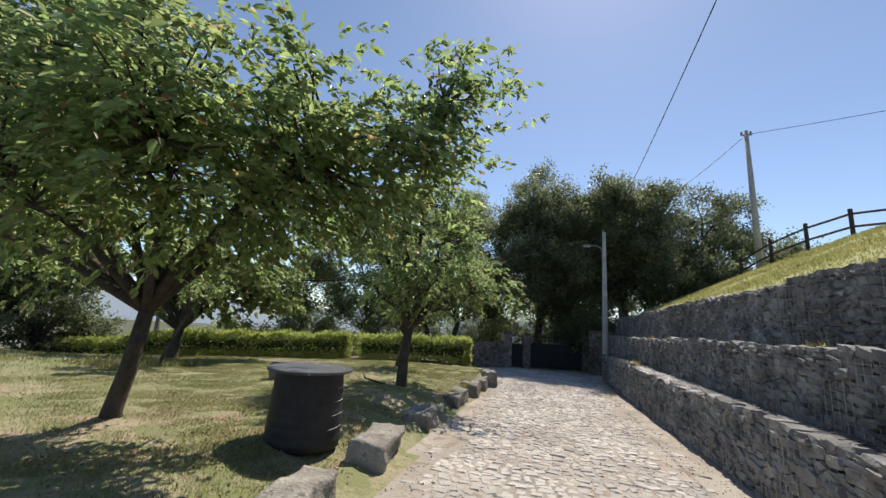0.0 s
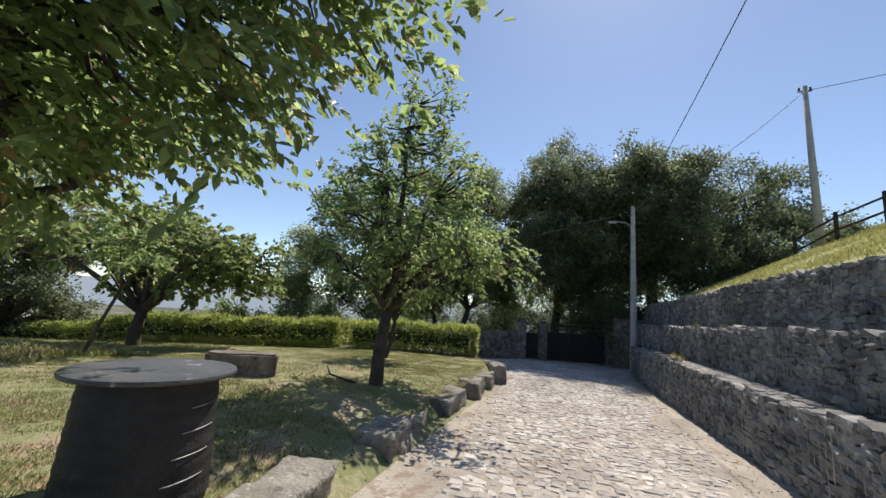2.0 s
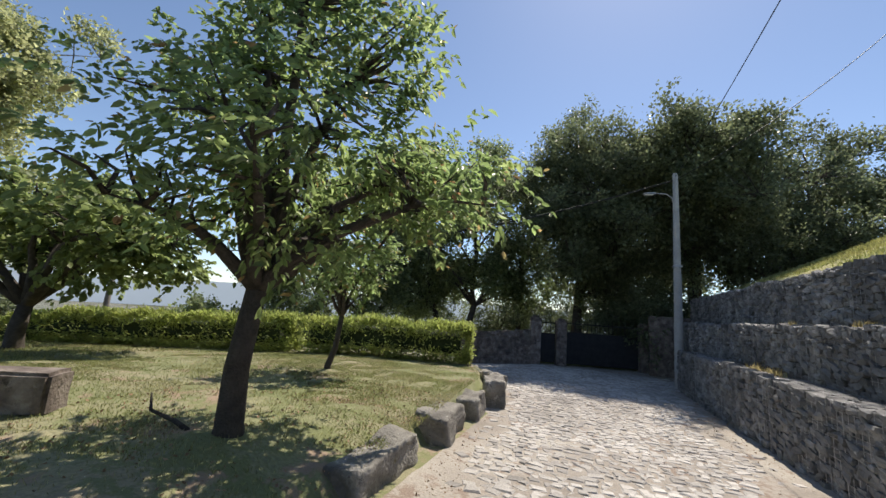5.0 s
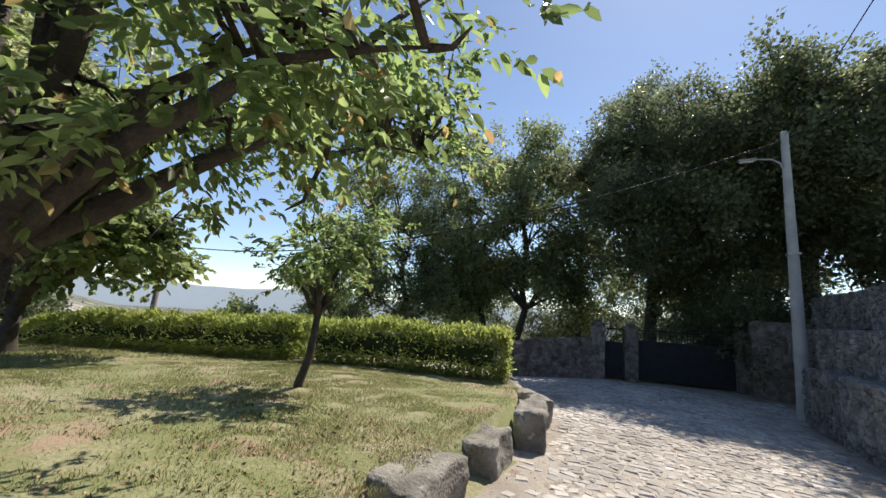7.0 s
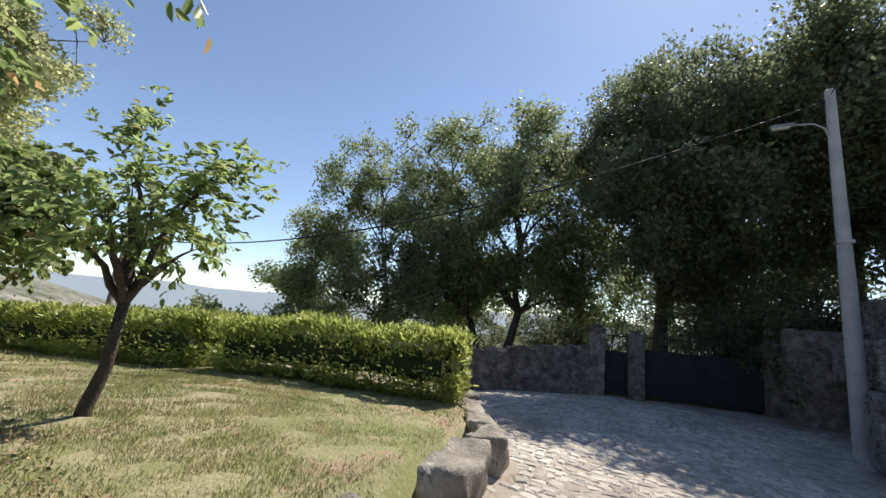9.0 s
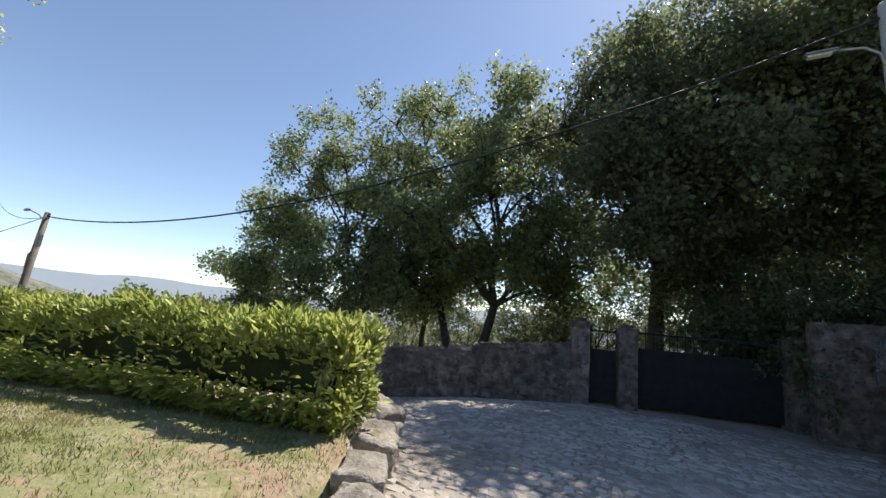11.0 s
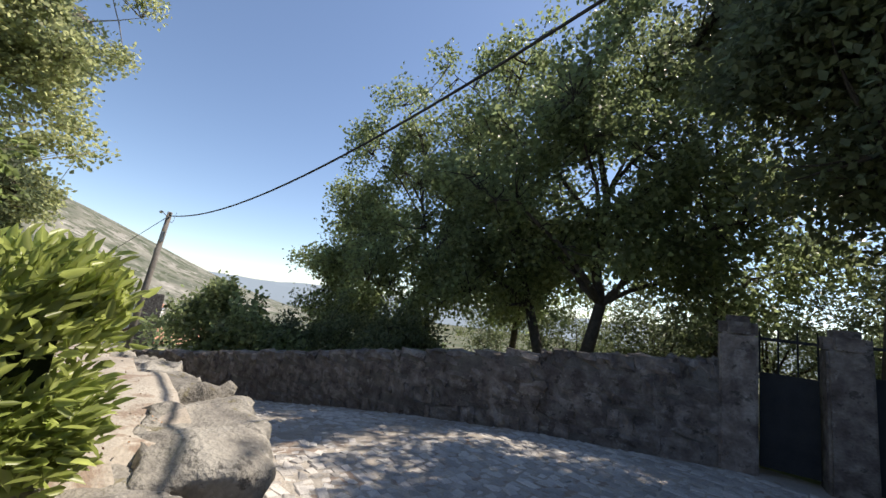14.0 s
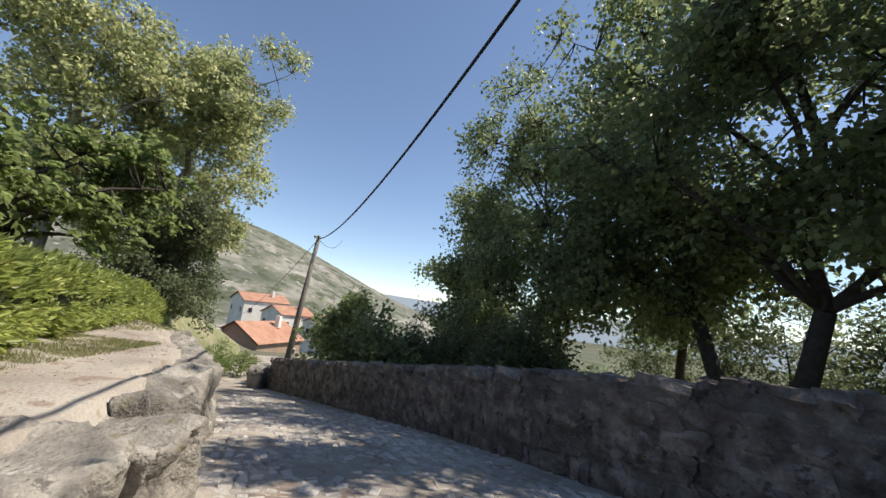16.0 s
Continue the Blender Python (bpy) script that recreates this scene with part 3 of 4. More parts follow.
def gate_post(x, y, zb, h, w=0.42, rz=17):
    post = empty("gate_post", (x, y, zb), "squat weathered granite gate post with rounded cap", "gate post", "gate posts", rz)
    bm = box((0, 0, h / 2 - 0.1), (w, w, h + 0.1 - 0.2), 0.03)
    part("shaft", bm, M_WALL, post)
    bm = box((0, 0, h - 0.08), (w + 0.014, w + 0.014, 0.34), 0.09)
    part("cap", bm, M_WALL, post)


def gate(x0, y0, x1, y1, zb, h, name, label, solid=1.0):
    ln, ang = math.hypot(x1 - x0, y1 - y0), math.degrees(math.atan2(y1 - y0, x1 - x0))
    g = empty(name, (x0, y0, zb), label, "gate", "", ang)
    part("panel", box((ln / 2, 0, solid / 2 + 0.02), (ln, 0.03, solid - 0.05), 0.005), M_GATE, g, "dark sheet-steel lower panel")
    part("rail", box((ln / 2, 0, h - 0.03), (ln, 0.04, 0.04), 0.005), M_GATE, g)
    part("rail", box((ln / 2, 0, solid + 0.02), (ln, 0.05, 0.05), 0.005), M_GATE, g)
    n = max(3, int(ln / 0.17))
    for i in range(n + 1):
        part("bar", lathe([(0.011, solid + 0.04), (0.011, h + 0.05), (0.002, h + 0.13)], 6), M_GATE, g).location = (ln * (i + 0.02) / (n + 0.04), 0, 0)


def make_gates():
    z = float(road_z(-2, 22.5))
    gate_post(-2.3, 22.6, z, 1.92)
    gate_post(-1.27, 22.9, z, 1.85)
    gate_post(2.0, 23.9, z, 1.9)
    gate(-2.07, 22.67, -1.5, 22.84, z + 0.04, 1.72, "garden_gate", "narrow dark steel garden gate with open bars above", 1.2)
    gate(-1.04, 22.97, 1.77, 23.83, z + 0.04, 1.75, "driveway_gate", "wide dark steel driveway gate with open bars above", 1.32)
    bm = bmesh.new()
    add_box(bm, (3.6, 23.2, 0.4), (3.0, 0.45, 2.6), 0.04, Matrix())
    tagged(part("wall_east", bm, M_WALL), "dark rough stone wall beside the driveway gate", "wall", kind="structure")


# ---- plants ----
def tree(name, at, trunk_r, fork, clusters, mat, bark, label, leaf=0.09, per=90, spread=0.28, width=0.5, seed=1, lean=(0, 0),
         limbs=6, droop=0.25, category="tree", group="", trunks=1, twig=0.5, puff=0.0, ranked=0, tips=None):
    """clusters: list of (centre, radii, number of sprays); places relative to the foot.
    puff gathers the sprays into rounded clumps; ranked sets the leaves in two rows along that many twigs a spray."""
    r = np.random.default_rng(seed)
    root = empty(name, at, label, category, group)
    v, f = [], []
    cen = []
    for c, rad, n in clusters:
        u = r.normal(0, 1, (n, 3))
        u /= np.linalg.norm(u, axis=1, keepdims=True)
        rr = r.uniform(0.12, 1.0, n) ** 0.45
        bump = 1 + 0.28 * np.sin(u[:, 0] * 5 + seed) * np.sin(u[:, 1] * 6 + 2 * seed) + 0.2 * np.sin(u[:, 2] * 9 + u[:, 0] * 4)
        place = np.array(c) + u * np.array(rad) * (rr * bump)[:, None]
        if puff:
            heads = place[:max(3, n // 9)]
            place = heads[r.integers(len(heads), size=n)] + r.normal(0, 1, (n, 3)) * np.array([puff, puff, puff * 0.6])
        cen.append(place)
    cen = np.concatenate(cen)
    centre = cen.mean(0)
    top = np.array([lean[0], lean[1], fork])
    for t in range(trunks):
        o = np.array([0.0, 0, -0.15]) if trunks == 1 else np.array([0.5 * math.cos(2.4 * t), 0.5 * math.sin(2.4 * t), -0.15]) * np.array([1, 1, 1.0])
        mid = o * 0.5 + top * 0.5 + np.array([r.normal(0, 0.05), r.normal(0, 0.05), 0])
        tube([o, o + np.array([0, 0, 0.22]), mid, top + o * np.array([1, 1, 0]) * 0.8], [trunk_r * 1.45, trunk_r * 1.08, trunk_r * 0.95, trunk_r * 0.8], 10, v, f)
    ends = []
    pick = [int(r.integers(len(cen)))]
    for _ in range(limbs - 1):
        dist = np.min([np.linalg.norm((cen - cen[p]) * np.array([1, 1, 0.8]), axis=1) for p in pick], axis=0)
        pick.append(int(np.argmax(dist * r.uniform(0.6, 1, len(cen)))))
    paths, stem = [], None
    if puff and fork > 1.5:
        crest = np.array([centre[0], centre[1], np.percentile(cen[:, 2], 88)])
        stem = np.array([top * (1 - h) + crest * h + r.normal(0, 0.10, 3) * (h > 0) for h in np.linspace(0, 1, 9)])
        tube(stem, [trunk_r * (0.8 - 0.68 * h) for h in np.linspace(0, 1, 9)], 8, v, f)
        paths.append(stem)
    fork_at = top
    for p in pick:
        top, thick = fork_at, 1.0
        if stem is not None:
            reach = np.linalg.norm((cen[p] - stem[4])[:2])
            j = int(np.argmin(np.abs(stem[:, 2] - (cen[p][2] - 0.75 * reach - 0.3))))
            top, thick = stem[j], 0.72 - 0.06 * j
        e = cen[p] * 0.92 + top * 0.08
        q = []
        for s in np.linspace(0, 1, 7):
            w = top * (1 - s) + e * s
            w = w + np.array([0, 0, 1.0]) * math.sin(s * math.pi) * 0.12 * np.linalg.norm(e - top) * (1 if e[2] > top[2] else 0.4)
            w = w + r.normal(0, 0.035, 3) * np.linalg.norm(e - top) * (0.4 if 0 < s < 1 else 0)
            q.append(w)
        rad = [trunk_r * thick * (0.62 * (1 - s) + 0.06) for s in np.linspace(0, 1, 7)]
        tube(q, rad, 7, v, f)
        paths.append(np.array(q))
    nodes = np.concatenate([p[2:] for p in paths])
    for c in cen:
        dd = np.linalg.norm(nodes - c, axis=1)
        a = nodes[int(np.argmin(dd))]
        m = (a + c) / 2 + r.normal(0, 0.06, 3)
        tr = min(0.02, trunk_r * 0.16)
        tube([a, m, c], [tr * 1.4, tr, tr * 0.4], 3, v, f)
    put("trunk", mesh_from("trunk", v, f, bark, True), root)
    N = len(cen)
    out = cen - centre
    out /= (np.linalg.norm(out, axis=1, keepdims=True) + 1e-6)
    out = out + np.array([0, 0, 0.25]) + r.normal(0, 0.45, (N, 3))
    out /= (np.linalg.norm(out, axis=1, keepdims=True) + 1e-6)
    if ranked:
        way = np.repeat(out, ranked, 0) * np.array([1, 1, 0.75]) + r.normal(0, 0.5, (N * ranked, 3)) * np.array([1, 1, 0.6])
        way /= (np.linalg.norm(way, axis=1, keepdims=True) + 1e-6)
        base = np.repeat(cen, ranked, 0) + r.normal(0, spread, (N * ranked, 3))
        k = np.repeat(np.arange(N * ranked), max(1, per // ranked))
        s = r.uniform(0.0, 1.0, len(k))
        pos = base[k] + way[k] * (s * twig)[:, None] - np.array([0, 0, 1.0]) * (0.3 * twig * s ** 2)[:, None] + r.normal(0, 0.012, (len(k), 3))
        across = np.cross(way[k], (0, 0, 1.0)) * r.choice([-1.0, 1.0], len(k))[:, None]
        d = way[k] * 0.6 + across * 0.75 + r.normal(0, 0.25, (len(k), 3)) - np.array([0, 0, droop])
        old = s < 0.96 if tips else s < 2
        put("crown", leaf_mesh("crown", pos[old], d[old], leaf, width, mat, r, broad=True), root)
        if tips:
            put("young_leaves", leaf_mesh("young_leaves", pos[~old], d[~old], leaf * 0.8, width, tips, r, broad=True), root, "reddish young leaves at the shoot tips")
    else:
        k = np.repeat(np.arange(N), per)
        s = r.uniform(-0.5, 1.0, len(k)) * twig
        pos = cen[k] + out[k] * s[:, None] + r.normal(0, spread, (len(k), 3)) * (1 - 0.45 * np.clip(s / twig, 0, 1))[:, None]
        d = out[k] * 0.7 + r.normal(0, 0.65, (len(k), 3)) - np.array([0, 0, droop])
        put("crown", leaf_mesh("crown", pos, d, leaf, width, mat, r, 0.4), root)
    return root


def hedge(points, label, seed, height=0.88, depth=0.95):
    r = np.random.default_rng(seed)
    at, total = walk_line(points, 0, 0)
    root = tagged(new("hedge"), label, "hedge", "clipped laurel hedges")
    v, f, prev = [], [], None
    P, D = [], []
    n = int(total / 0.3) + 1
    for i in range(n + 1):
        p, a = at(min(max(total * i / n, 0.22), total - 0.22))
        z = float(lawn_z(p[0], p[1]))
        nx, ny = -math.sin(a), math.cos(a)
        b = len(v)
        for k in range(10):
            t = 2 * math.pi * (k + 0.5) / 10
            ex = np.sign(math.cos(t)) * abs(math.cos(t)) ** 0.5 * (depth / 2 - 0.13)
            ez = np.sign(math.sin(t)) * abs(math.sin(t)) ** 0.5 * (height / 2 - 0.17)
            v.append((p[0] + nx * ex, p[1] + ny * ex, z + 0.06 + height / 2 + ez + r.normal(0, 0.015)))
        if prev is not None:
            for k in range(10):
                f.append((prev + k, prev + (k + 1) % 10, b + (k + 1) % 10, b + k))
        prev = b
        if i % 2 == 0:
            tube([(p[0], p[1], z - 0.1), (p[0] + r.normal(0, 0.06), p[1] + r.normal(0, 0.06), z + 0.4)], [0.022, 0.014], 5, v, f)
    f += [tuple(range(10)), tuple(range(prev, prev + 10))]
    # closed hull and stems behind the leaves, coloured as dark as inner shade
    put("shaded_inner_growth", mesh_from("shaded_inner_growth", v, f, M_HEDGEIN_SHADE, True), root)
    m = int(total * 2800) + 2200
    for _ in range(m):
        d = r.uniform(0, total) if _ > 2200 else r.uniform(0, 0.25)
        p, a = at(min(d, total - 0.01))
        ca, sa = math.cos(a), math.sin(a)
        endcap = 1.0
        q = min(d, total - d)
        t = r.uniform(0, 2 * math.pi)
        if q < 0.25:
            endcap = math.sqrt(max(0, 1 - (1 - q / 0.25) ** 2)) * 0.5 + 0.5
            if r.random() < 0.6:
                d2 = 0 if d < total / 2 else total - 0.01
                p, a = at(d2)
                endcap = math.sqrt(r.random())
        ex = np.sign(math.cos(t)) * abs(math.cos(t)) ** 0.45 * (depth / 2) * endcap
        ez = np.sign(math.sin(t)) * abs(math.sin(t)) ** 0.45 * (height / 2) * endcap
        wob = 0.05 * math.sin(d * 3.1) + 0.04 * math.sin(d * 7.3 + 1)
        z = float(lawn_z(p[0], p[1]))
        if ez < -0.40 * height and r.random() < 0.5:
            continue
        nx, ny = -sa, ca
        jig = r.normal(0, 0.045, 3)
        P.append((p[0] + nx * ex + jig[0], p[1] + ny * ex + jig[1], z + 0.04 + height / 2 + ez + (wob if ez > 0 else 0) + jig[2]))
        D.append((nx * ex * 1.4 + r.normal(0, 0.38), ny * ex * 1.4 + r.normal(0, 0.38), ez * 0.9 + 0.34 + r.normal(0, 0.3)))
    put("leaves", leaf_mesh("leaves", np.array(P), np.array(D), 0.10, 0.36, M_HEDGE, r, 0.25, True), root)


def make_far_wood():
    r = np.random.default_rng(77)
    P, D = [], []
    for _ in range(150):
        az, dist = radians(r.uniform(-85, 25)), r.uniform(44, 190)
        x, y = dist * math.sin(az) - 3, dist * math.cos(az) + 14
        h = r.uniform(1.6, 4.2)
        n = 170
        u = r.normal(0, 1, (n, 3))
        u /= np.linalg.norm(u, axis=1, keepdims=True)
        c = np.array((x, y, float(ground_z(np.array(x), np.array(y))) + h * 0.55))
        P.append(c + u * np.array((h * 0.62, h * 0.62, h * 0.58)) * r.uniform(0.5, 1.1, n)[:, None])
        D.append(u + r.normal(0, 0.5, (n, 3)))
    ob = put("far_wood", leaf_mesh("far_wood", np.concatenate(P), np.concatenate(D), 0.6, 0.8, M_OAK, r))
    tagged(ob, "scattered trees and scrub on the falling land beyond", "wood", kind="stuff")


def make_grass():
    r = np.random.default_rng(11)

    def sheet(name, n, xr, yr, keep, height, label, zf, mat=M_GRASS, wid=0.09, fan=0.4):
        x, y = r.uniform(*xr, n), r.uniform(*yr, n)
        clump = np.sin(x * 2.3 + 1.3 * np.sin(y * 1.7)) * np.sin(y * 2.9 + np.sin(x * 1.1)) + np.sin(x * 0.7 + y * 0.9) + r.normal(0, 0.5, n)
        ok = keep(x, y) & (clump + r.normal(0, 0.9, n) > -0.3)
        x, y = x[ok], y[ok]
        pos = np.stack([x, y, zf(x, y) - 0.01], -1)
        d = np.stack([r.normal(0, fan, len(x)), r.normal(0, fan, len(x)), np.ones(len(x))], -1)
        ob = put(name, leaf_mesh(name, pos, d, height, wid, mat, r, 0.2))
        tagged(ob, label, "grass", kind="stuff")

    sheet("lawn_grass", 420000, (-9, -1), (1.5, 15.5), lambda x, y: x < line_at(KERB_E, 1, y, 0) - np.where(y < 8.5, 0.34 + 0.22 * np.sin(y * 1.3) ** 2, 0.2), 0.038, "short patchy half-dry lawn grass", lawn_z, M_GRASS, 0.13)
    sheet("lawn_grass", 90000, (-20, -9), (0, 14), lambda x, y: x < 0, 0.07, "longer lawn grass towards the hedge", lawn_z, M_GRASS, 0.13)
    sheet("long_grass", 2500, (-10.5, -8.5), (6, 8), lambda x, y: x < 0, 0.15, "tuft of long uncut grass in the lawn", lawn_z, M_GRASS, 0.05)
    sheet("bank_grass", 90000, (4.3, 14), (4, 26), lambda x, y: x > 0, 0.10, "grass on the steep bank above the gabions", bank_z, M_BLADE, 0.12)
    tufts = np.random.default_rng(5)
    for k in range(9):
        y0 = tufts.uniform(2, 15)
        x0, z0 = ((2.75, 0.68) if k % 2 else (3.35, 1.5))
        n = 90
        pos = np.stack([x0 + tufts.normal(0, 0.05, n), y0 + tufts.normal(0, 0.12, n), np.full(n, z0 - 0.004 * y0 - 0.02)], -1)
        d = np.stack([tufts.normal(0, 0.5, n), tufts.normal(0, 0.5, n), np.ones(n)], -1)
        ob = put("dry_tuft", leaf_mesh("dry_tuft", pos, d, 0.16, 0.06, M_DRY, tufts, 0.2))
        tagged(ob, "dry straw-coloured tuft growing on the gabion terrace", "weeds", "dry tufts on the gabions")
    sheet("dry_litter", 14000, (-16, -2.6), (12.6, 16.9), lambda x, y: (y < line_at(KERB, 0, x, 1) - 0.3) & (y > 15.2 + 0.24 * (x + 3.2)), 0.018,
          "dry leaves and crumbs strewn on the sandy strip by the hedge", lambda x, y: lawn_z(x, y) + 0.012, M_DEAD, 0.6, 2.5)
    sheet("dry_litter", 9000, (-5, -1.6), (1, 11), lambda x, y: x < line_at(KERB_E, 1, y, 0) - 0.25, 0.035,
          "dry leaves scattered on the lawn's worn edge", lambda x, y: lawn_z(x, y) + 0.012, M_DEAD, 0.6, 2.5)
    sheet("dry_litter", 42000, (-1.7, 2.36), (1, 17), lambda x, y: (x > 1.68 + 0.12 * np.sin(y * 1.7)) | (x < line_at(KERB_E, 1, y, 0) + 0.55), 0.032, "dry fallen leaves along the lane's edges", lambda x, y: road_z(x, y) - 0.01, M_DEAD, 0.6, 2.5)


def make_trees():
    def foot(x, y):
        return (x, y, float(lawn_z(x, y)))
    tree("cherry_tree", foot(-5.1, 3.7), 0.10, 1.3, [((0.9, -0.5, 2.75), (2.2, 1.5, 0.85), 190), ((2.4, -0.3, 2.9), (1.5, 1.2, 0.75), 95), ((3.5, 0.0, 3.3), (0.9, 0.55, 0.5), 34),
          ((2.0, -1.5, 3.1), (1.2, 0.8, 0.55), 60), ((0.0, -1.4, 3.4), (1.8, 0.9, 0.7), 80), ((-2.2, -0.6, 2.7), (1.7, 1.4, 1.0), 90), ((3.9, 0.2, 4.0), (0.5, 0.45, 0.5), 14), ((0.3, -1.2, 4.1), (1.7, 0.6, 0.4), 34)],
         M_CHERRY, M_BARK, "spreading cherry tree with dark slanting trunk and toothed green leaves", 0.10, 70, 0.17, 0.46, 21, (0.35, -0.1), 12, 0.35, group="lawn trees", ranked=5, tips=M_YOUNG, twig=0.42)
    tree("cherry_tree", foot(-3.1, 8.2), 0.11, 1.25, [((0.2, 0, 2.4), (1.2, 1.35, 0.8), 100), ((0.95, 1.6, 2.8), (0.55, 0.5, 0.4), 26), ((-0.8, -0.2, 3.4), (0.12, 0.2, 0.65), 13), ((-0.35, 0, 3.9), (0.12, 0.2, 1.0), 22), ((0.2, 0.1, 4.3), (0.12, 0.2, 1.1), 24),
          ((0.75, 0.1, 4.1), (0.12, 0.2, 1.05), 22), ((1.15, 0.3, 3.4), (0.14, 0.2, 0.7), 14), ((0.1, 0.1, 3.3), (0.6, 0.6, 0.4), 26), ((1.4, 0.4, 2.4), (0.75, 0.6, 0.5), 26), ((0.2, 1.6, 2.65), (0.95, 0.6, 0.35), 40)],
         M_CHERRY, M_BARK, "cherry tree with upright shoots and short dark trunk on lawn", 0.09, 62, 0.12, 0.46, 22, (0.08, 0.0), 14, 0.3, group="lawn trees", ranked=5, tips=M_YOUNG, twig=0.4)
    tree("cherry_tree", foot(-4.5, 11.4), 0.055, 0.95, [((0.1, 0.1, 1.75), (0.68, 0.68, 0.4), 34), ((-0.3, 0, 2.45), (0.1, 0.1, 0.4), 6), ((0.7, 0.3, 2.2), (0.3, 0.25, 0.25), 8), ((0.2, 0.2, 2.2), (0.4, 0.4, 0.25), 8)],
         M_CHERRY, M_BARK, "small young cherry tree with slanting trunk on the lawn", 0.088, 60, 0.12, 0.46, 23, (0.14, 0.05), 10, 0.3, group="lawn trees", ranked=5, tips=M_YOUNG, twig=0.25)
    tree("young_tree", foot(-8.9, 7.3), 0.035, 1.3, [((0.4, 0.2, 2.2), (0.7, 0.7, 0.5), 26)],
         M_CHERRY, M_BARK, "thin leaning sapling in the lawn", 0.11, 60, 0.12, 0.46, 24, (0.4, 0.15), 5, 0.3, group="lawn trees", ranked=5, tips=M_YOUNG, twig=0.3)
    tree("maple_tree", foot(-12.2, 10.4), 0.17, 1.0, [((0, 0, 2.85), (2.9, 2.6, 0.7), 105), ((2.4, 0.8, 2.7), (1.3, 1.1, 0.6), 40), ((-1.5, 1.8, 3.2), (1.8, 1.6, 1.2), 80), ((1.2, 0.2, 3.3), (0.6, 0.6, 0.5), 16), ((3.0, 0.9, 3.0), (0.5, 0.5, 0.5), 10)],
         M_MAPLE, M_BARK, "low spreading maple tree with broad bright leaves behind the lawn", 0.16, 62, 0.15, 0.8, 25, (0.1, 0), 14, 0.35, group="lawn trees", puff=0.42, ranked=6, twig=0.4)
    big = dict(category="tree", group="trees behind the wall")

    def wild(x, y):
        return (x, y, float(ground_z(np.array(x), np.array(y))))
    tree("oak_tree", wild(-6.9, 26.4), 0.19, 2.4, [((0.2, -0.8, 3.9), (2.4, 2.0, 1.3), 60), ((0, -0.2, 9.4), (3.0, 3.0, 2.6), 200), ((1.3, 0.2, 4.4), (2.3, 1.6, 1.6), 130), ((1.6, -0.6, 5.6), (1.8, 1.8, 1.6), 70), ((-1.6, -1.4, 5.2), (1.8, 1.6, 1.3), 60), ((0, -2.2, 7.0), (2.4, 1.4, 1.8), 80)],
         M_OAK, M_BARK, "tall dark-trunked oak tree behind the granite wall", 0.15, 62, 0.27, 0.8, 31, (0.8, -0.3), 18, 0.2, twig=0.3, puff=0.5, **big)
    tree("oak_tree", wild(-7.8, 26.3), 0.18, 2.3, [((-1.8, -0.6, 3.4), (2.2, 1.8, 1.2), 70), ((-2.2, -0.2, 9.7), (2.6, 2.6, 2.5), 190), ((-1.6, -1.6, 5.2), (1.9, 1.5, 1.3), 70), ((-3.6, -1.0, 6.0), (1.8, 1.6, 1.4), 70)],
         M_OAK, M_BARK, "tall oak tree with a slanting trunk behind the granite wall", 0.15, 62, 0.27, 0.8, 32, (-0.6, -0.3), 16, 0.2, twig=0.3, puff=0.5, **big)
    tree("oak_tree", wild(-12.4, 25.2), 0.15, 2.0, [((1.8, -0.3, 4.2), (2.0, 1.6, 2.0), 80), ((-0.7, -0.3, 9.0), (2.8, 2.6, 2.4), 180), ((-0.6, -0.8, 5.4), (2.6, 1.8, 1.4), 70), ((-0.5, -1.0, 3.2), (2.4, 1.6, 1.3), 80), ((-3.2, -0.6, 6.6), (1.8, 1.6, 1.5), 70)],
         M_OAK, M_BARK, "broad oak tree behind the lane wall", 0.15, 62, 0.27, 0.8, 33, (0.2, -0.2), 16, 0.2, twig=0.3, puff=0.5, **big)
    tree("oak_tree", wild(-17.0, 24.6), 0.13, 2.0, [((-0.3, 0, 6.2), (2.2, 2.2, 2.0), 120), ((0, -0.6, 4.2), (2.0, 1.6, 1.2), 60), ((0.6, -0.8, 2.2), (2.2, 1.6, 1.3), 110), ((-2.4, -0.4, 5.2), (1.2, 1.2, 1.1), 40)],
         M_OAK, M_BARK, "smaller oak tree at the end of the tree row", 0.15, 62, 0.27, 0.8, 34, (-0.2, -0.2), 12, 0.2, twig=0.3, puff=0.5, **big)
    tree("oak_tree", wild(-4.0, 28.4), 0.14, 2.4, [((0.3, -0.4, 3.4), (1.7, 1.2, 1.3), 60), ((0, -0.3, 8.0), (1.6, 1.6, 2.6), 120), ((0.2, -0.6, 4.8), (1.3, 1.3, 1.2), 50)],
         M_OAK, M_BARK, "slender oak tree behind the gate wall", 0.15, 62, 0.27, 0.8, 35, (0.1, -0.1), 12, 0.2, twig=0.3, puff=0.5, **big)
    tree("oak_tree", wild(-10.2, 27.6), 0.13, 3.0, [((0, 0, 6.4), (2.2, 1.8, 2.8), 130), ((0.3, 0, 3.4), (2.0, 1.4, 1.2), 60)],
         M_OAK, M_BARK, "oak tree standing deeper in the row behind the wall", 0.15, 62, 0.27, 0.8, 45, (0.1, 0.1), 12, 0.2, twig=0.3, puff=0.5, **big)
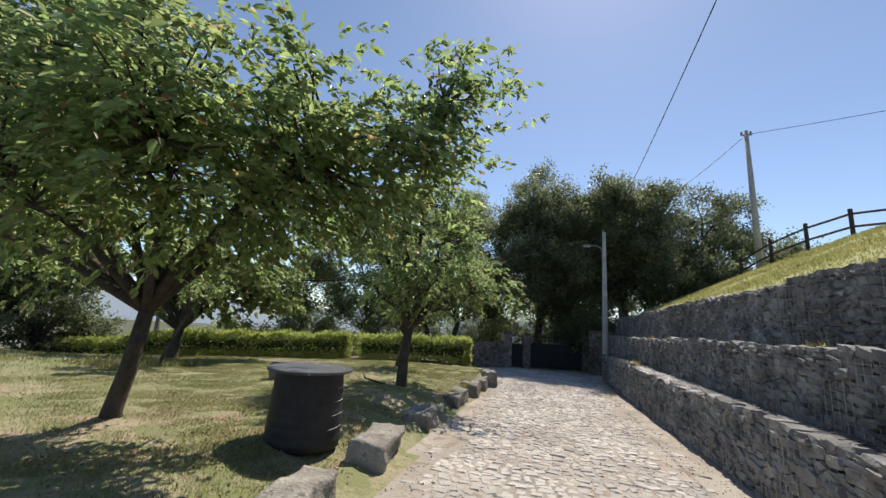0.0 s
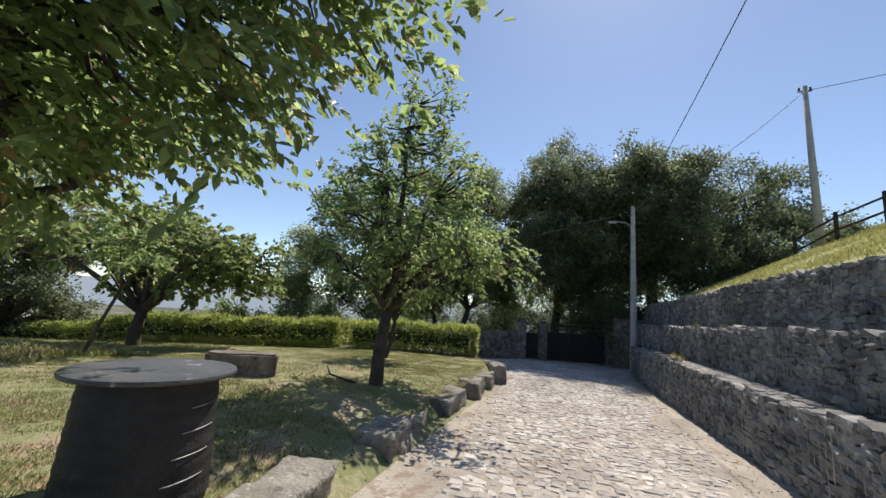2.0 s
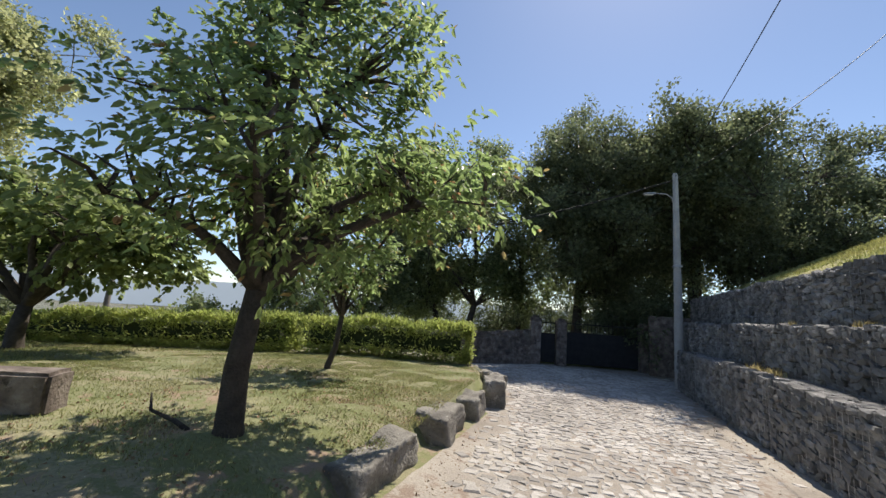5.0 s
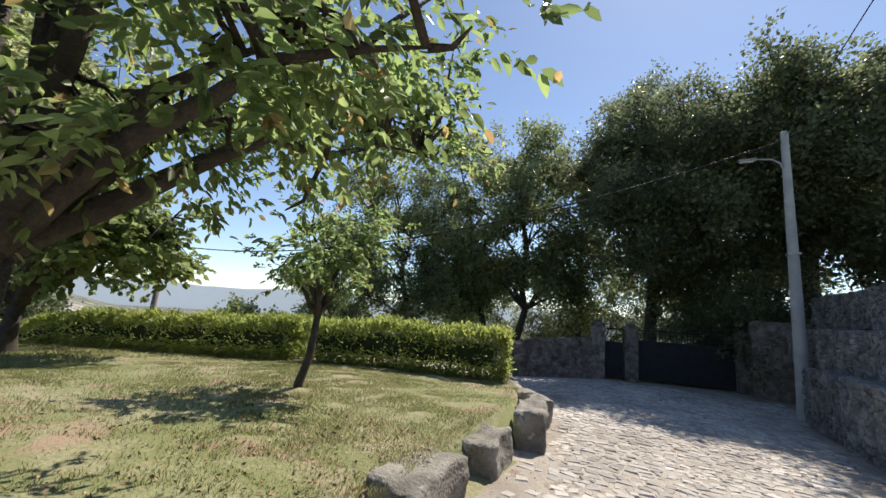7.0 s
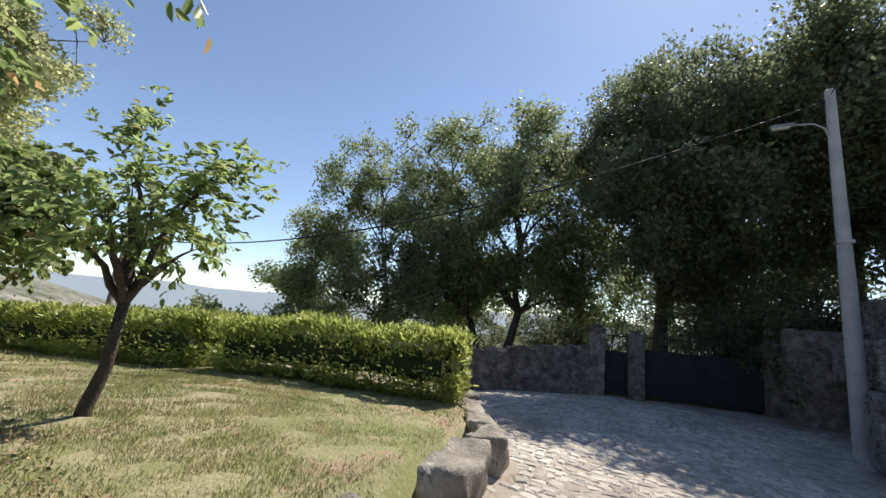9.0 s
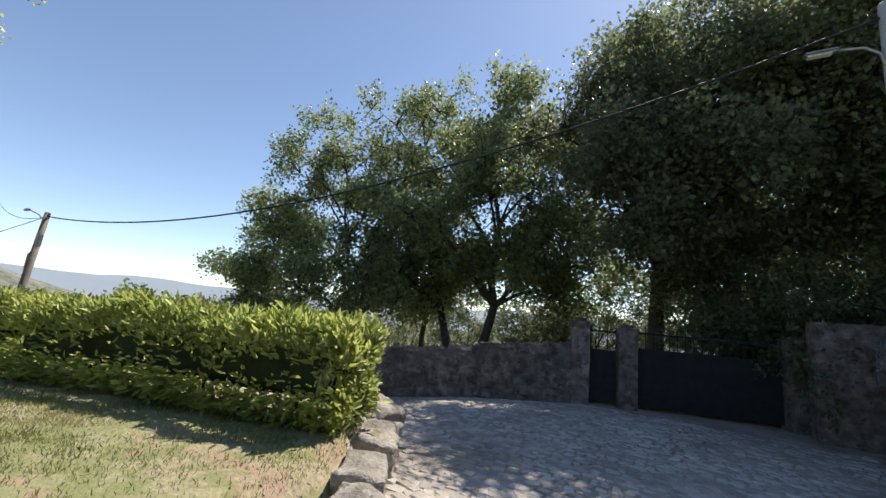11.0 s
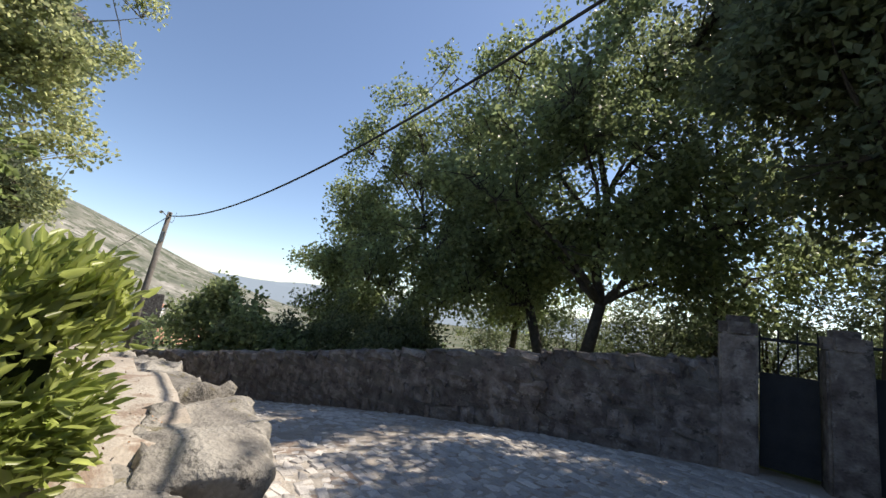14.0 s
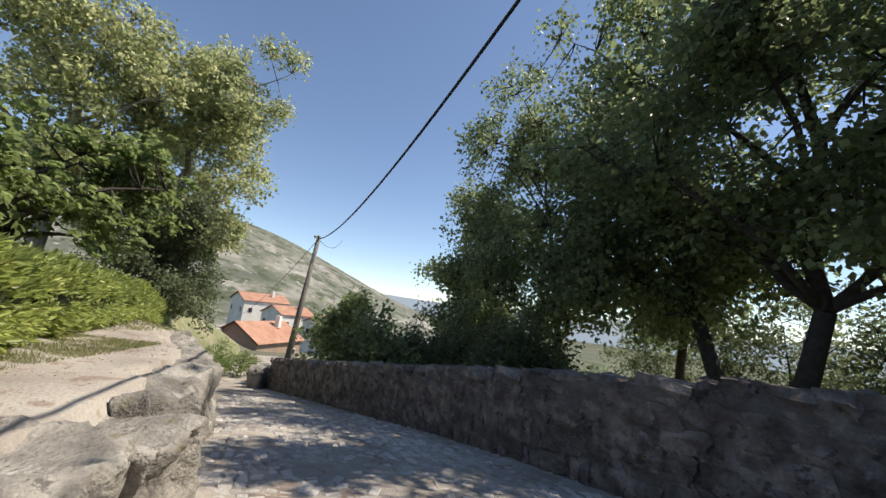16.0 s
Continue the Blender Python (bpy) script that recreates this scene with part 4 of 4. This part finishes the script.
    tree("evergreen_oak", wild(-0.8, 27.4), 0.28, 2.6, [((1.6, -0.8, 4.6), (2.4, 1.8, 2.2), 150), ((0, -1.0, 8.6), (2.7, 2.7, 3.6), 300), ((0.4, -2.7, 8.4), (2.6, 1.7, 2.3), 170), ((0.8, -2.6, 4.8), (2.4, 2.0, 1.5), 120), ((0.2, -4.2, 5.6), (2.6, 1.5, 1.2), 140)],
         M_DARK, M_BARK, "large dark evergreen oak overhanging the gate", 0.15, 80, 0.29, 0.7, 36, (0.1, -0.2), 16, 0.15, twig=0.3, puff=0.5, **big)
    tree("evergreen_oak", wild(4.6, 27.0), 0.3, 2.8, [((-2.6, -1.2, 4.6), (2.2, 1.8, 2.8), 190), ((0, -1.2, 5.4), (3.2, 2.8, 2.9), 280), ((-0.6, -3.7, 6.4), (2.8, 1.7, 2.3), 200), ((-0.6, -3.0, 4.4), (3.0, 2.0, 1.7), 130), ((-1.2, -4.6, 5.7), (2.6, 1.6, 1.3), 150), ((1.0, -1.5, 2.4), (3.0, 1.6, 1.5), 110)],
         M_DARK, M_BARK, "large evergreen oak shading the end of the lane", 0.15, 80, 0.29, 0.7, 37, (0, -0.3), 16, 0.15, twig=0.3, puff=0.5, **big)
    tree("evergreen_oak", wild(9.6, 28.0), 0.26, 2.0, [((0, 0, 4.6), (3.2, 2.8, 3.2), 260), ((0, -1, 2.0), (3.0, 2.0, 1.4), 100)],
         M_DARK, M_BARK, "rounded evergreen oak beyond the bank", 0.16, 90, 0.3, 0.7, 38, (0, 0), 12, 0.15, twig=0.3, puff=0.5, **big)
    tree("evergreen_oak", wild(15.5, 30.0), 0.26, 2.0, [((0, 0, 4.4), (2.8, 2.8, 2.8), 200)],
         M_DARK, M_BARK, "rounded evergreen oak behind the timber fence", 0.16, 90, 0.3, 0.7, 39, (0, 0), 10, 0.15, twig=0.3, puff=0.5, **big)
    tree("evergreen_oak", wild(2.0, 32.0), 0.3, 2.4, [((0, 0, 5.5), (4.2, 2.4, 4.4), 260)],
         M_DARK, M_BARK, "dark evergreen oak among other trees behind the gate", 0.19, 90, 0.3, 0.5, 40, (0, 0), 12, 0.15, twig=0.3, puff=0.5, **big)
    for i, (x, y, k) in enumerate(((1.3, 26.0, 1.7), (1.6, 25.0, 1.1), (3.0, 24.6, 1.4), (2.6, 25.2, 1.4), (3.9, 24.8, 1.2),  (6.4, 24.0, 1.1), (8.6, 24.4, 1.0), (-13.6, 22.6, 0.9), (-10.8, 22.8, 0.8), (-16.0, 21.6, 0.8), (-9.2, 30.5, 1.3), (-5.4, 32.0, 1.0), (-12.5, 30.0, 1.4), (-1.4, 34.0, 1.0), (-5.4, 28.6, 1.3), (-3.2, 30.5, 1.4))):
        tree("evergreen_bush", wild(x, y), 0.06, 0.3, [((0, 0, 1.3 * k), (1.7 * k, 1.2 * k, 1.2 * k), 90)],
             M_DARK, M_BARK, "dense dark bush growing behind the wall", 0.14, 80, 0.2, 0.5, 70 + i, (0, 0), 7, 0.15, category="bush", group="bushes behind the wall", twig=0.4)
    tree("plane_tree", (-24.5, 9.5, -2.4), 0.32, 4.2, [((0.4, 0.6, 11.6), (3.6, 3.6, 3.8), 260), ((3.2, 3.0, 11.8), (2.2, 2.0, 2.8), 110), ((2.4, 2.4, 6.6), (2.0, 1.8, 2.0), 90), ((-1, -2, 6.5), (3, 2.6, 2.4), 110)],
         M_PLANE, M_BARKP, "tall plane tree with pale limbs and yellow-green leaves", 0.19, 70, 0.28, 0.75, 41, (0.3, 0.4), 18, 0.25, twig=0.35, puff=0.5, category="tree")
    tree("plane_tree", (-19.8, 7.4, -0.9), 0.28, 3.6, [((0, 0, 9.0), (3.0, 3.0, 3.0), 200), ((0.6, 1.0, 6.0), (2.4, 2.2, 1.8), 110), ((1.6, 0.8, 10.5), (1.6, 1.6, 1.6), 60)],
         M_PLANE, M_BARKP, "plane tree with olive-green leaves beyond the hedge", 0.19, 70, 0.28, 0.75, 46, (0.2, 0.2), 14, 0.25, twig=0.35, puff=0.5, category="tree")
    tree("laurel_tree", (-20.5, 11.2, -1.6), 0.2, 1.2, [((0, 0, 3.6), (1.8, 1.7, 2.6), 190), ((0.3, 0.6, 1.8), (1.7, 1.3, 1.2), 80), ((-1.8, -1.4, 4.2), (2, 2, 2.2), 120)],
         M_DARK, M_BARK, "dark dense evergreen tree beside the lane", 0.17, 90, 0.22, 0.5, 42, (0, 0), 10, 0.15, twig=0.3, puff=0.4, category="tree")
    tree("fig_shrub", wild(-18.4, 19.3), 0.07, 0.5, [((0, 0, 1.9), (2.4, 1.6, 1.2), 120), ((0.6, 0, 3.0), (0.7, 0.6, 0.5), 14), ((2.8, 0.6, 1.7), (1.6, 1.0, 1.0), 60), ((4.4, 1.0, 1.3), (1.2, 0.9, 0.8), 36)],
         M_OAK, M_BARK, "large-leaved shrub growing behind the wall", 0.2, 50, 0.2, 0.7, 43, (0, 0), 12, 0.3, twig=0.45, category="shrub", trunks=3)
    for i, (x, y, s) in enumerate(((-23.6, 13.4, 0.9), (-25.5, 14.2, 1.1), (-26.5, 12.4, 1.3))):
        tree("bush", (x, y, float(road_z(x, y))), 0.04, 0.25, [((0, 0, 0.7 * s), (1.0 * s, 0.8 * s, 0.55 * s), 40)],
             M_MAPLE, M_BARK, "leafy green bush beside the lane bend", 0.12, 60, 0.15, 0.5, 50 + i, (0, 0), 6, 0.2, category="bush", twig=0.3)
    hedge([(-3.1, 15.42), (-5.5, 14.75), (-7.35, 14.25)], "clipped laurel hedge section with a rounded end at the lane", 61)
    hedge([(-7.75, 14.15), (-11, 13.35), (-15, 12.5), (-19.5, 11.6)], "long clipped laurel hedge along the lawn", 62)


# ---- things ----
def make_drum():
    d = empty("cable_drum", (-2.72, 4.15, float(lawn_z(-2.7, 4.1)) + 0.0), "black ribbed cable drum topped by a round grey board", "drum")
    prof = []
    for i in range(49):
        z = 0.80 * i / 48
        prof.append((0.42 - 0.04 * z / 0.8 + (0.004 if (i // 3) % 2 else 0) - 0.012 * (z < 0.02), z - 0.02 * (i == 0)))
    part("body", lathe(prof, 48), M_DRUM, d, "black ribbed side", True)
    part("top_board", lathe([(0.45, 0.782), (0.485, 0.788), (0.49, 0.802), (0.485, 0.816), (0.45, 0.82)], 48), M_DRUMTOP, d, "weathered grey round board")
    for i in range(4):
        z = 0.2 + 0.14 * i
        v, f = tube([((0.428 - 0.04 * z / 0.8) * math.cos(a), (0.428 - 0.04 * z / 0.8) * math.sin(a), z + 0.012 * a) for a in np.linspace(-0.35 + 0.1 * i, 0.3 + 0.08 * i, 10)], [0.0032] * 10, 5)
        put("band", mesh_from("band", v, f, M_WIRE, True), d, "loose pale wire band")


def make_bench():
    b = empty("stone_bench", (-5.25, 7.5, float(lawn_z(-5.3, 7.5))), "low long granite block lying on the lawn as a bench", "bench", "", 0)
    b.rotation_euler[2] = radians(33)
    kerb = bmesh.new()
    add_box(kerb, (0, 0, 0.17), (1.08, 0.34, 0.38), 0.03)
    bmesh.ops.subdivide_edges(kerb, edges=[e for e in kerb.edges if e.calc_length() > 0.2], cuts=4, use_grid_fill=True)
    for v in kerb.verts:
        v.co += noise.noise_vector(v.co * 4) * 0.018
    part("block", kerb, M_WALL, b)


def fallen_branch():
    z = float(lawn_z(-3.5, 8.0))
    v, f = tube([(0, 0, 0.015), (-0.25, 0.05, 0.04), (-0.5, 0.0, 0.10), (-0.62, 0.06, 0.22)], [0.022, 0.02, 0.016, 0.008], 6)
    tube([(-0.3, 0.04, 0.05), (-0.42, 0.16, 0.03)], [0.012, 0.006], 5, v, f)
    ob = put("fallen_branch", mesh_from("fallen_branch", v, f, M_BARK, True), None, "", pose(-3.4, 8.05, z))
    tagged(ob, "thin broken branch lying on the grass by the tree", "branch")


def make_lamp():
    x, y = 2.58, 20.2
    z = float(road_z(x, y))
    lp = empty("street_lamp", (x, y, z), "slim tapered concrete pole with a curved street lamp arm", "street lamp")
    part("pole", lathe([(0.155, -0.2), (0.15, 0.0), (0.085, 7.15), (0.07, 7.18)], 14), M_CONC, lp, "", True)
    v, f = tube([(0, 0, 5.8), (-0.12, -0.03, 6.3), (-0.3, -0.06, 6.43), (-0.62, -0.1, 6.45)], [0.024, 0.024, 0.024, 0.02], 8)
    arm = put("arm", mesh_from("arm", v, f, M_METAL, True), lp)
    bm = box((-0.82, -0.13, 6.44), (0.44, 0.15, 0.07), 0.03)
    head = part("lamp_head", bm, M_METAL, lp, "grey lamp head")
    part("lens", box((-0.84, -0.13, 6.398), (0.3, 0.11, 0.03), 0.01), M_PLASTER, head)
    part("bracket", box((0, 0, 3.9), (0.26, 0.26, 0.07), 0.01), M_METAL, lp)


def utility_pole(at, h, label, lean=(0, 0), box_on=False, mat=M_CONC):
    p = empty("utility_pole", at, label, "utility pole", "utility poles")
    v, f = tube([(0, 0, -0.3), (lean[0] * 0.5, lean[1] * 0.5, h * 0.5), (lean[0], lean[1], h)], [0.16, 0.125, 0.095], 12)
    put("shaft", mesh_from("shaft", v, f, mat, True), p)
    part("bracket", box((lean[0], lean[1], h - 0.22), (0.5, 0.07, 0.07), 0.01), M_METAL, p)
    for s in (-0.2, 0.2):
        part("insulator", lathe([(0.03, h - 0.18), (0.05, h - 0.14), (0.035, h - 0.1), (0.045, h - 0.06), (0.02, h - 0.03)], 10), M_CABLE, p).location = (lean[0] + s, lean[1], 0)
    if box_on:
        v, f = tube([(lean[0], lean[1], h - 0.35), (lean[0] - 0.7, lean[1] - 0.1, h - 0.05), (lean[0] - 1.5, lean[1] - 0.2, h + 0.15)], [0.025, 0.022, 0.02], 7)
        arm = put("lamp_arm", mesh_from("lamp_arm", v, f, M_METAL, True), p)
        part("lamp_head", box((lean[0] - 1.75, lean[1] - 0.23, h + 0.17), (0.5, 0.16, 0.08), 0.03), M_METAL, arm, "grey lamp head")
        part("junction_box", box((lean[0] * 0.7 - 0.2, lean[1] * 0.7, h * 0.72), (0.2, 0.18, 0.75), 0.03), M_METAL, p, "grey junction box")
        part("junction_box", box((lean[0] * 0.8 + 0.18, lean[1] * 0.8, h * 0.84), (0.16, 0.14, 0.5), 0.03), M_METAL, p, "grey junction box")


def cable(a, b, sag, label, r=0.014):
    pts = []
    for s in np.linspace(0, 1, 33):
        p = np.array(a) * (1 - s) + np.array(b) * s
        p[2] -= sag * 4 * s * (1 - s)
        pts.append(p)
    v, f = tube(pts, [r] * len(pts), 5)
    tagged(put("overhead_cable", mesh_from("overhead_cable", v, f, M_CABLE, True)), label, "cable", "overhead cables")


def make_poles():
    make_lamp()
    top = (2.58, 20.2, float(road_z(2.6, 20.2)) + 6.95)
    up = (9.6, 21.2, float(ground_z(np.array(9.6), np.array(21.2))))
    h_up = 12.2 - up[2]
    utility_pole(up, h_up, "tall grey concrete utility pole on the grassy bank", (-0.1, 0))
    lane = (-21.0, 16.7, float(road_z(-21.0, 16.7)))
    utility_pole(lane, 3.7 - lane[2], "leaning weathered utility pole with grey boxes by the lane", (-0.75, 0.5), True, M_OLDPOLE)
    ltop = (-21.75, 17.2, 3.55)
    cable(top, ltop, 1.35, "black twisted overhead cable sagging across the lane", 0.024)
    cable((top[0], top[1], top[2] + 0.1), (1.75, -14, 8.5), 1.1, "thin overhead cable running above the lane", 0.009)
    cable(top, (up[0] - 0.1, up[1], 12.0), 0.35, "thin overhead cable climbing to the bank pole")
    cable((up[0] - 0.1, up[1], 12.0), (34, 12, 13.5), 0.6, "thin overhead cable leaving the bank pole")
    cable(ltop, (-42, 19, 6.5), 0.6, "thin overhead cable beyond the lane pole")
    cable(ltop, (-52, 9, -3.0), 0.6, "thin overhead cable running down to the houses")


def make_fence():
    pts = [(9.3, 22.4), (9.6, 20.2), (10.0, 18.4), (10.9, 17.4), (12.6, 16.6), (14.4, 15.8), (16.2, 15.0)]
    fence = tagged(new("timber_fence"), "dark timber post-and-rail fence on the crest of the bank", "fence")
    prev = None
    for x, y in pts:
        z = float(ground_z(np.array(x), np.array(y)))
        bm = box((0, 0, 0.5), (0.11, 0.11, 1.3), 0.012)
        part("post", bm, M_FENCE, fence).location = (x, y, z)
        if prev is not None:
            a, b = np.array(prev), np.array((x, y, z))
            for hgt in (0.45, 0.95):
                v, f = tube([a + (0, 0, hgt), b + (0, 0, hgt)], [0.045, 0.045], 6)
                put("rail", mesh_from("rail", v, f, M_FENCE), fence)
        prev = (x, y, z)


def house(x, y, z, w, d, h, rz, wallmat, label, rise=1.6):
    hs = empty("house", (x, y, z), label, "house", "village houses", rz)
    bm = bmesh.new()
    pr = [(-w / 2, -2), (w / 2, -2), (w / 2, h), (0, h + rise), (-w / 2, h)]
    a = [bm.verts.new((px, -d / 2, pz)) for px, pz in pr]
    b = [bm.verts.new((px, d / 2, pz)) for px, pz in pr]
    bm.faces.new(a)
    bm.faces.new(b[::-1])
    for i in range(5):
        bm.faces.new((a[i], b[i], b[(i + 1) % 5], a[(i + 1) % 5]))
    bmesh.ops.recalc_face_normals(bm, faces=bm.faces[:])
    part("wall", bm, wallmat, hs)
    for s in (-1, 1):
        bm = bmesh.new()
        ln = math.hypot(w / 2 + 0.4, rise * (1 + 0.8 / w))
        ang = math.atan2(rise, w / 2)
        n = max(8, int(d / 0.125))
        rows = [[bm.verts.new((px, -d / 2 - 0.35 + (d + 0.7) * q / n, 0.06 + 0.05 * math.cos(q * math.pi / 2))) for q in range(n + 1)] for px in (-ln / 2, ln / 2)]
        low = [[bm.verts.new((v.co.x, v.co.y, -0.06)) for v in row] for row in rows]
        for q in range(n):
            bm.faces.new((rows[0][q], rows[1][q], rows[1][q + 1], rows[0][q + 1]))
            bm.faces.new((low[0][q], low[0][q + 1], low[1][q + 1], low[1][q]))
            for e in (0, 1):
                bm.faces.new((rows[e][q], rows[e][q + 1], low[e][q + 1], low[e][q]))
        ob = part("roof", bm, M_ROOF, hs, "orange clay tile roof slope")
        ob.matrix_basis = Matrix.Translation((s * (w / 4 + 0.15), 0, h + rise / 2 + 0.02)) @ Matrix.Rotation(s * ang, 4, "Y")
    part("chimney", box((w * 0.18, d * 0.2, h + rise + 0.2), (0.6, 0.6, 1.5), 0.03), M_PLASTER, hs)
    for i, px in enumerate(np.linspace(-w / 2 + 1.3, w / 2 - 1.3, max(2, int(w / 3)))):
        for sy in (-1, 1):
            win = part("window", box((px, sy * d / 2, h * 0.55), (1.0, 0.1, 1.2), 0.02), M_PLASTER, hs)
            part("pane", box((px, sy * (d / 2 + 0.03), h * 0.55), (0.8, 0.1, 1.0), 0.01), M_GLASS, win)
    for i, py in enumerate(np.linspace(-d / 2 + 1.5, d / 2 - 1.5, max(2, int(d / 3.5)))):
        for sx in (-1, 1):
            win = part("window", box((sx * w / 2, py, h * 0.55), (0.1, 1.0, 1.2), 0.02), M_PLASTER, hs)
            part("pane", box((sx * (w / 2 + 0.03), py, h * 0.55), (0.1, 0.8, 1.0), 0.01), M_GLASS, win)


def make_village():
    house(-54, 11.5, -9.0, 6.4, 8.5, 3.6, 60, M_PLASTERB, "brown house with a sloping orange tile roof down the lane", 1.9)
    house(-50.5, 6.8, -8.6, 3.0, 3.6, 2.6, 60, M_PLASTERB, "low lean-to with a small orange tile roof", 0.7)
    house(-92, 12, -8.5, 7, 8, 4.2, 40, M_PLASTER, "white house with an orange tile roof on the slope", 1.5)
    house(-88, 20, -9.0, 7, 9, 4.0, 75, M_PLASTER, "pale house with an orange tile roof among others", 1.5)
    house(-72, 24, -12.0, 8, 10, 3.4, 20, M_PLASTER, "pale house with an orange roof below the lane", 1.6)
    house(-64, 34, -12.5, 8, 10, 3.6, 50, M_PLASTERB, "house with an orange roof glimpsed behind the shrubs", 1.8)
    house(-100, 5, -7, 8, 10, 4.5, 30, M_PLASTER, "white house with an orange roof at the hill's foot", 1.6)
    t = empty("ruined_tower", (-68, 20.5, -12), "ruined grey stone tower with a broken top", "tower")
    for i, (dx, w, hh) in enumerate(((-1.0, 1.6, 9.6), (0.5, 1.5, 7.4), (1.6, 1.0, 10.2))):
        part("wall", box((dx, 0, hh / 2), (w, 2.6, hh), 0.12), M_WALL, t)
    car = empty("parked_car", (-44.5, 8.2, float(ground_z(np.array(-44.5), np.array(8.2)))), "white parked hatchback on the lane below", "car", "", 75)
    bm = bmesh.new()
    prof = [(-2.0, 0.35), (2.0, 0.35), (2.05, 0.75), (1.1, 0.95), (0.5, 1.42), (-1.2, 1.45), (-1.9, 1.0), (-2.05, 0.7)]
    a = [bm.verts.new((px, -0.85 + 0.12 * (pz > 1.2), pz)) for px, pz in prof]
    b = [bm.verts.new((px, 0.85 - 0.12 * (pz > 1.2), pz)) for px, pz in prof]
    bm.faces.new(a)
    bm.faces.new(b[::-1])
    for i in range(8):
        bm.faces.new((a[i], b[i], b[(i + 1) % 8], a[(i + 1) % 8]))
    bmesh.ops.recalc_face_normals(bm, faces=bm.faces[:])
    bmesh.ops.bevel(bm, geom=bm.edges[:], offset=0.06, segments=2, affect="EDGES")
    part("body", bm, M_CARW, car, "", True)
    for s in (-1, 1):
        part("side_window", box((-0.35, s * 0.77, 1.18), (1.3, 0.06, 0.34), 0.02), M_GLASS, car)
    part("windscreen", box((0.83, 0, 1.19), (0.4, 1.3, 0.06), 0.02), M_GLASS, car)
    for px in (-1.25, 1.25):
        for s in (-1, 1):
            w = part("wheel", lathe([(0.2, -0.1), (0.32, -0.09), (0.32, 0.09), (0.2, 0.1)], 20), M_TYRE, car)
            w.matrix_basis = pose(px, s * 0.8, 0.32, 90, 0, 0)
    lane = [(-19.4, 16.0), (-21.5, 15.7), (-23.5, 15.6)]
    for i, (x, y) in enumerate(lane):
        kerb_stone(x, y, float(road_z(x, y)) + 0.35, 2.9, 1.6, 0.5, 1.0)


make_ground()
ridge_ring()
make_wall()
make_gates()
make_gabions()
make_kerbs()
make_drum()
make_bench()
fallen_branch()
make_fence()
make_poles()
make_village()
make_trees()
make_far_wood()
make_grass()
make_setts(bpy.data.objects["ground"])
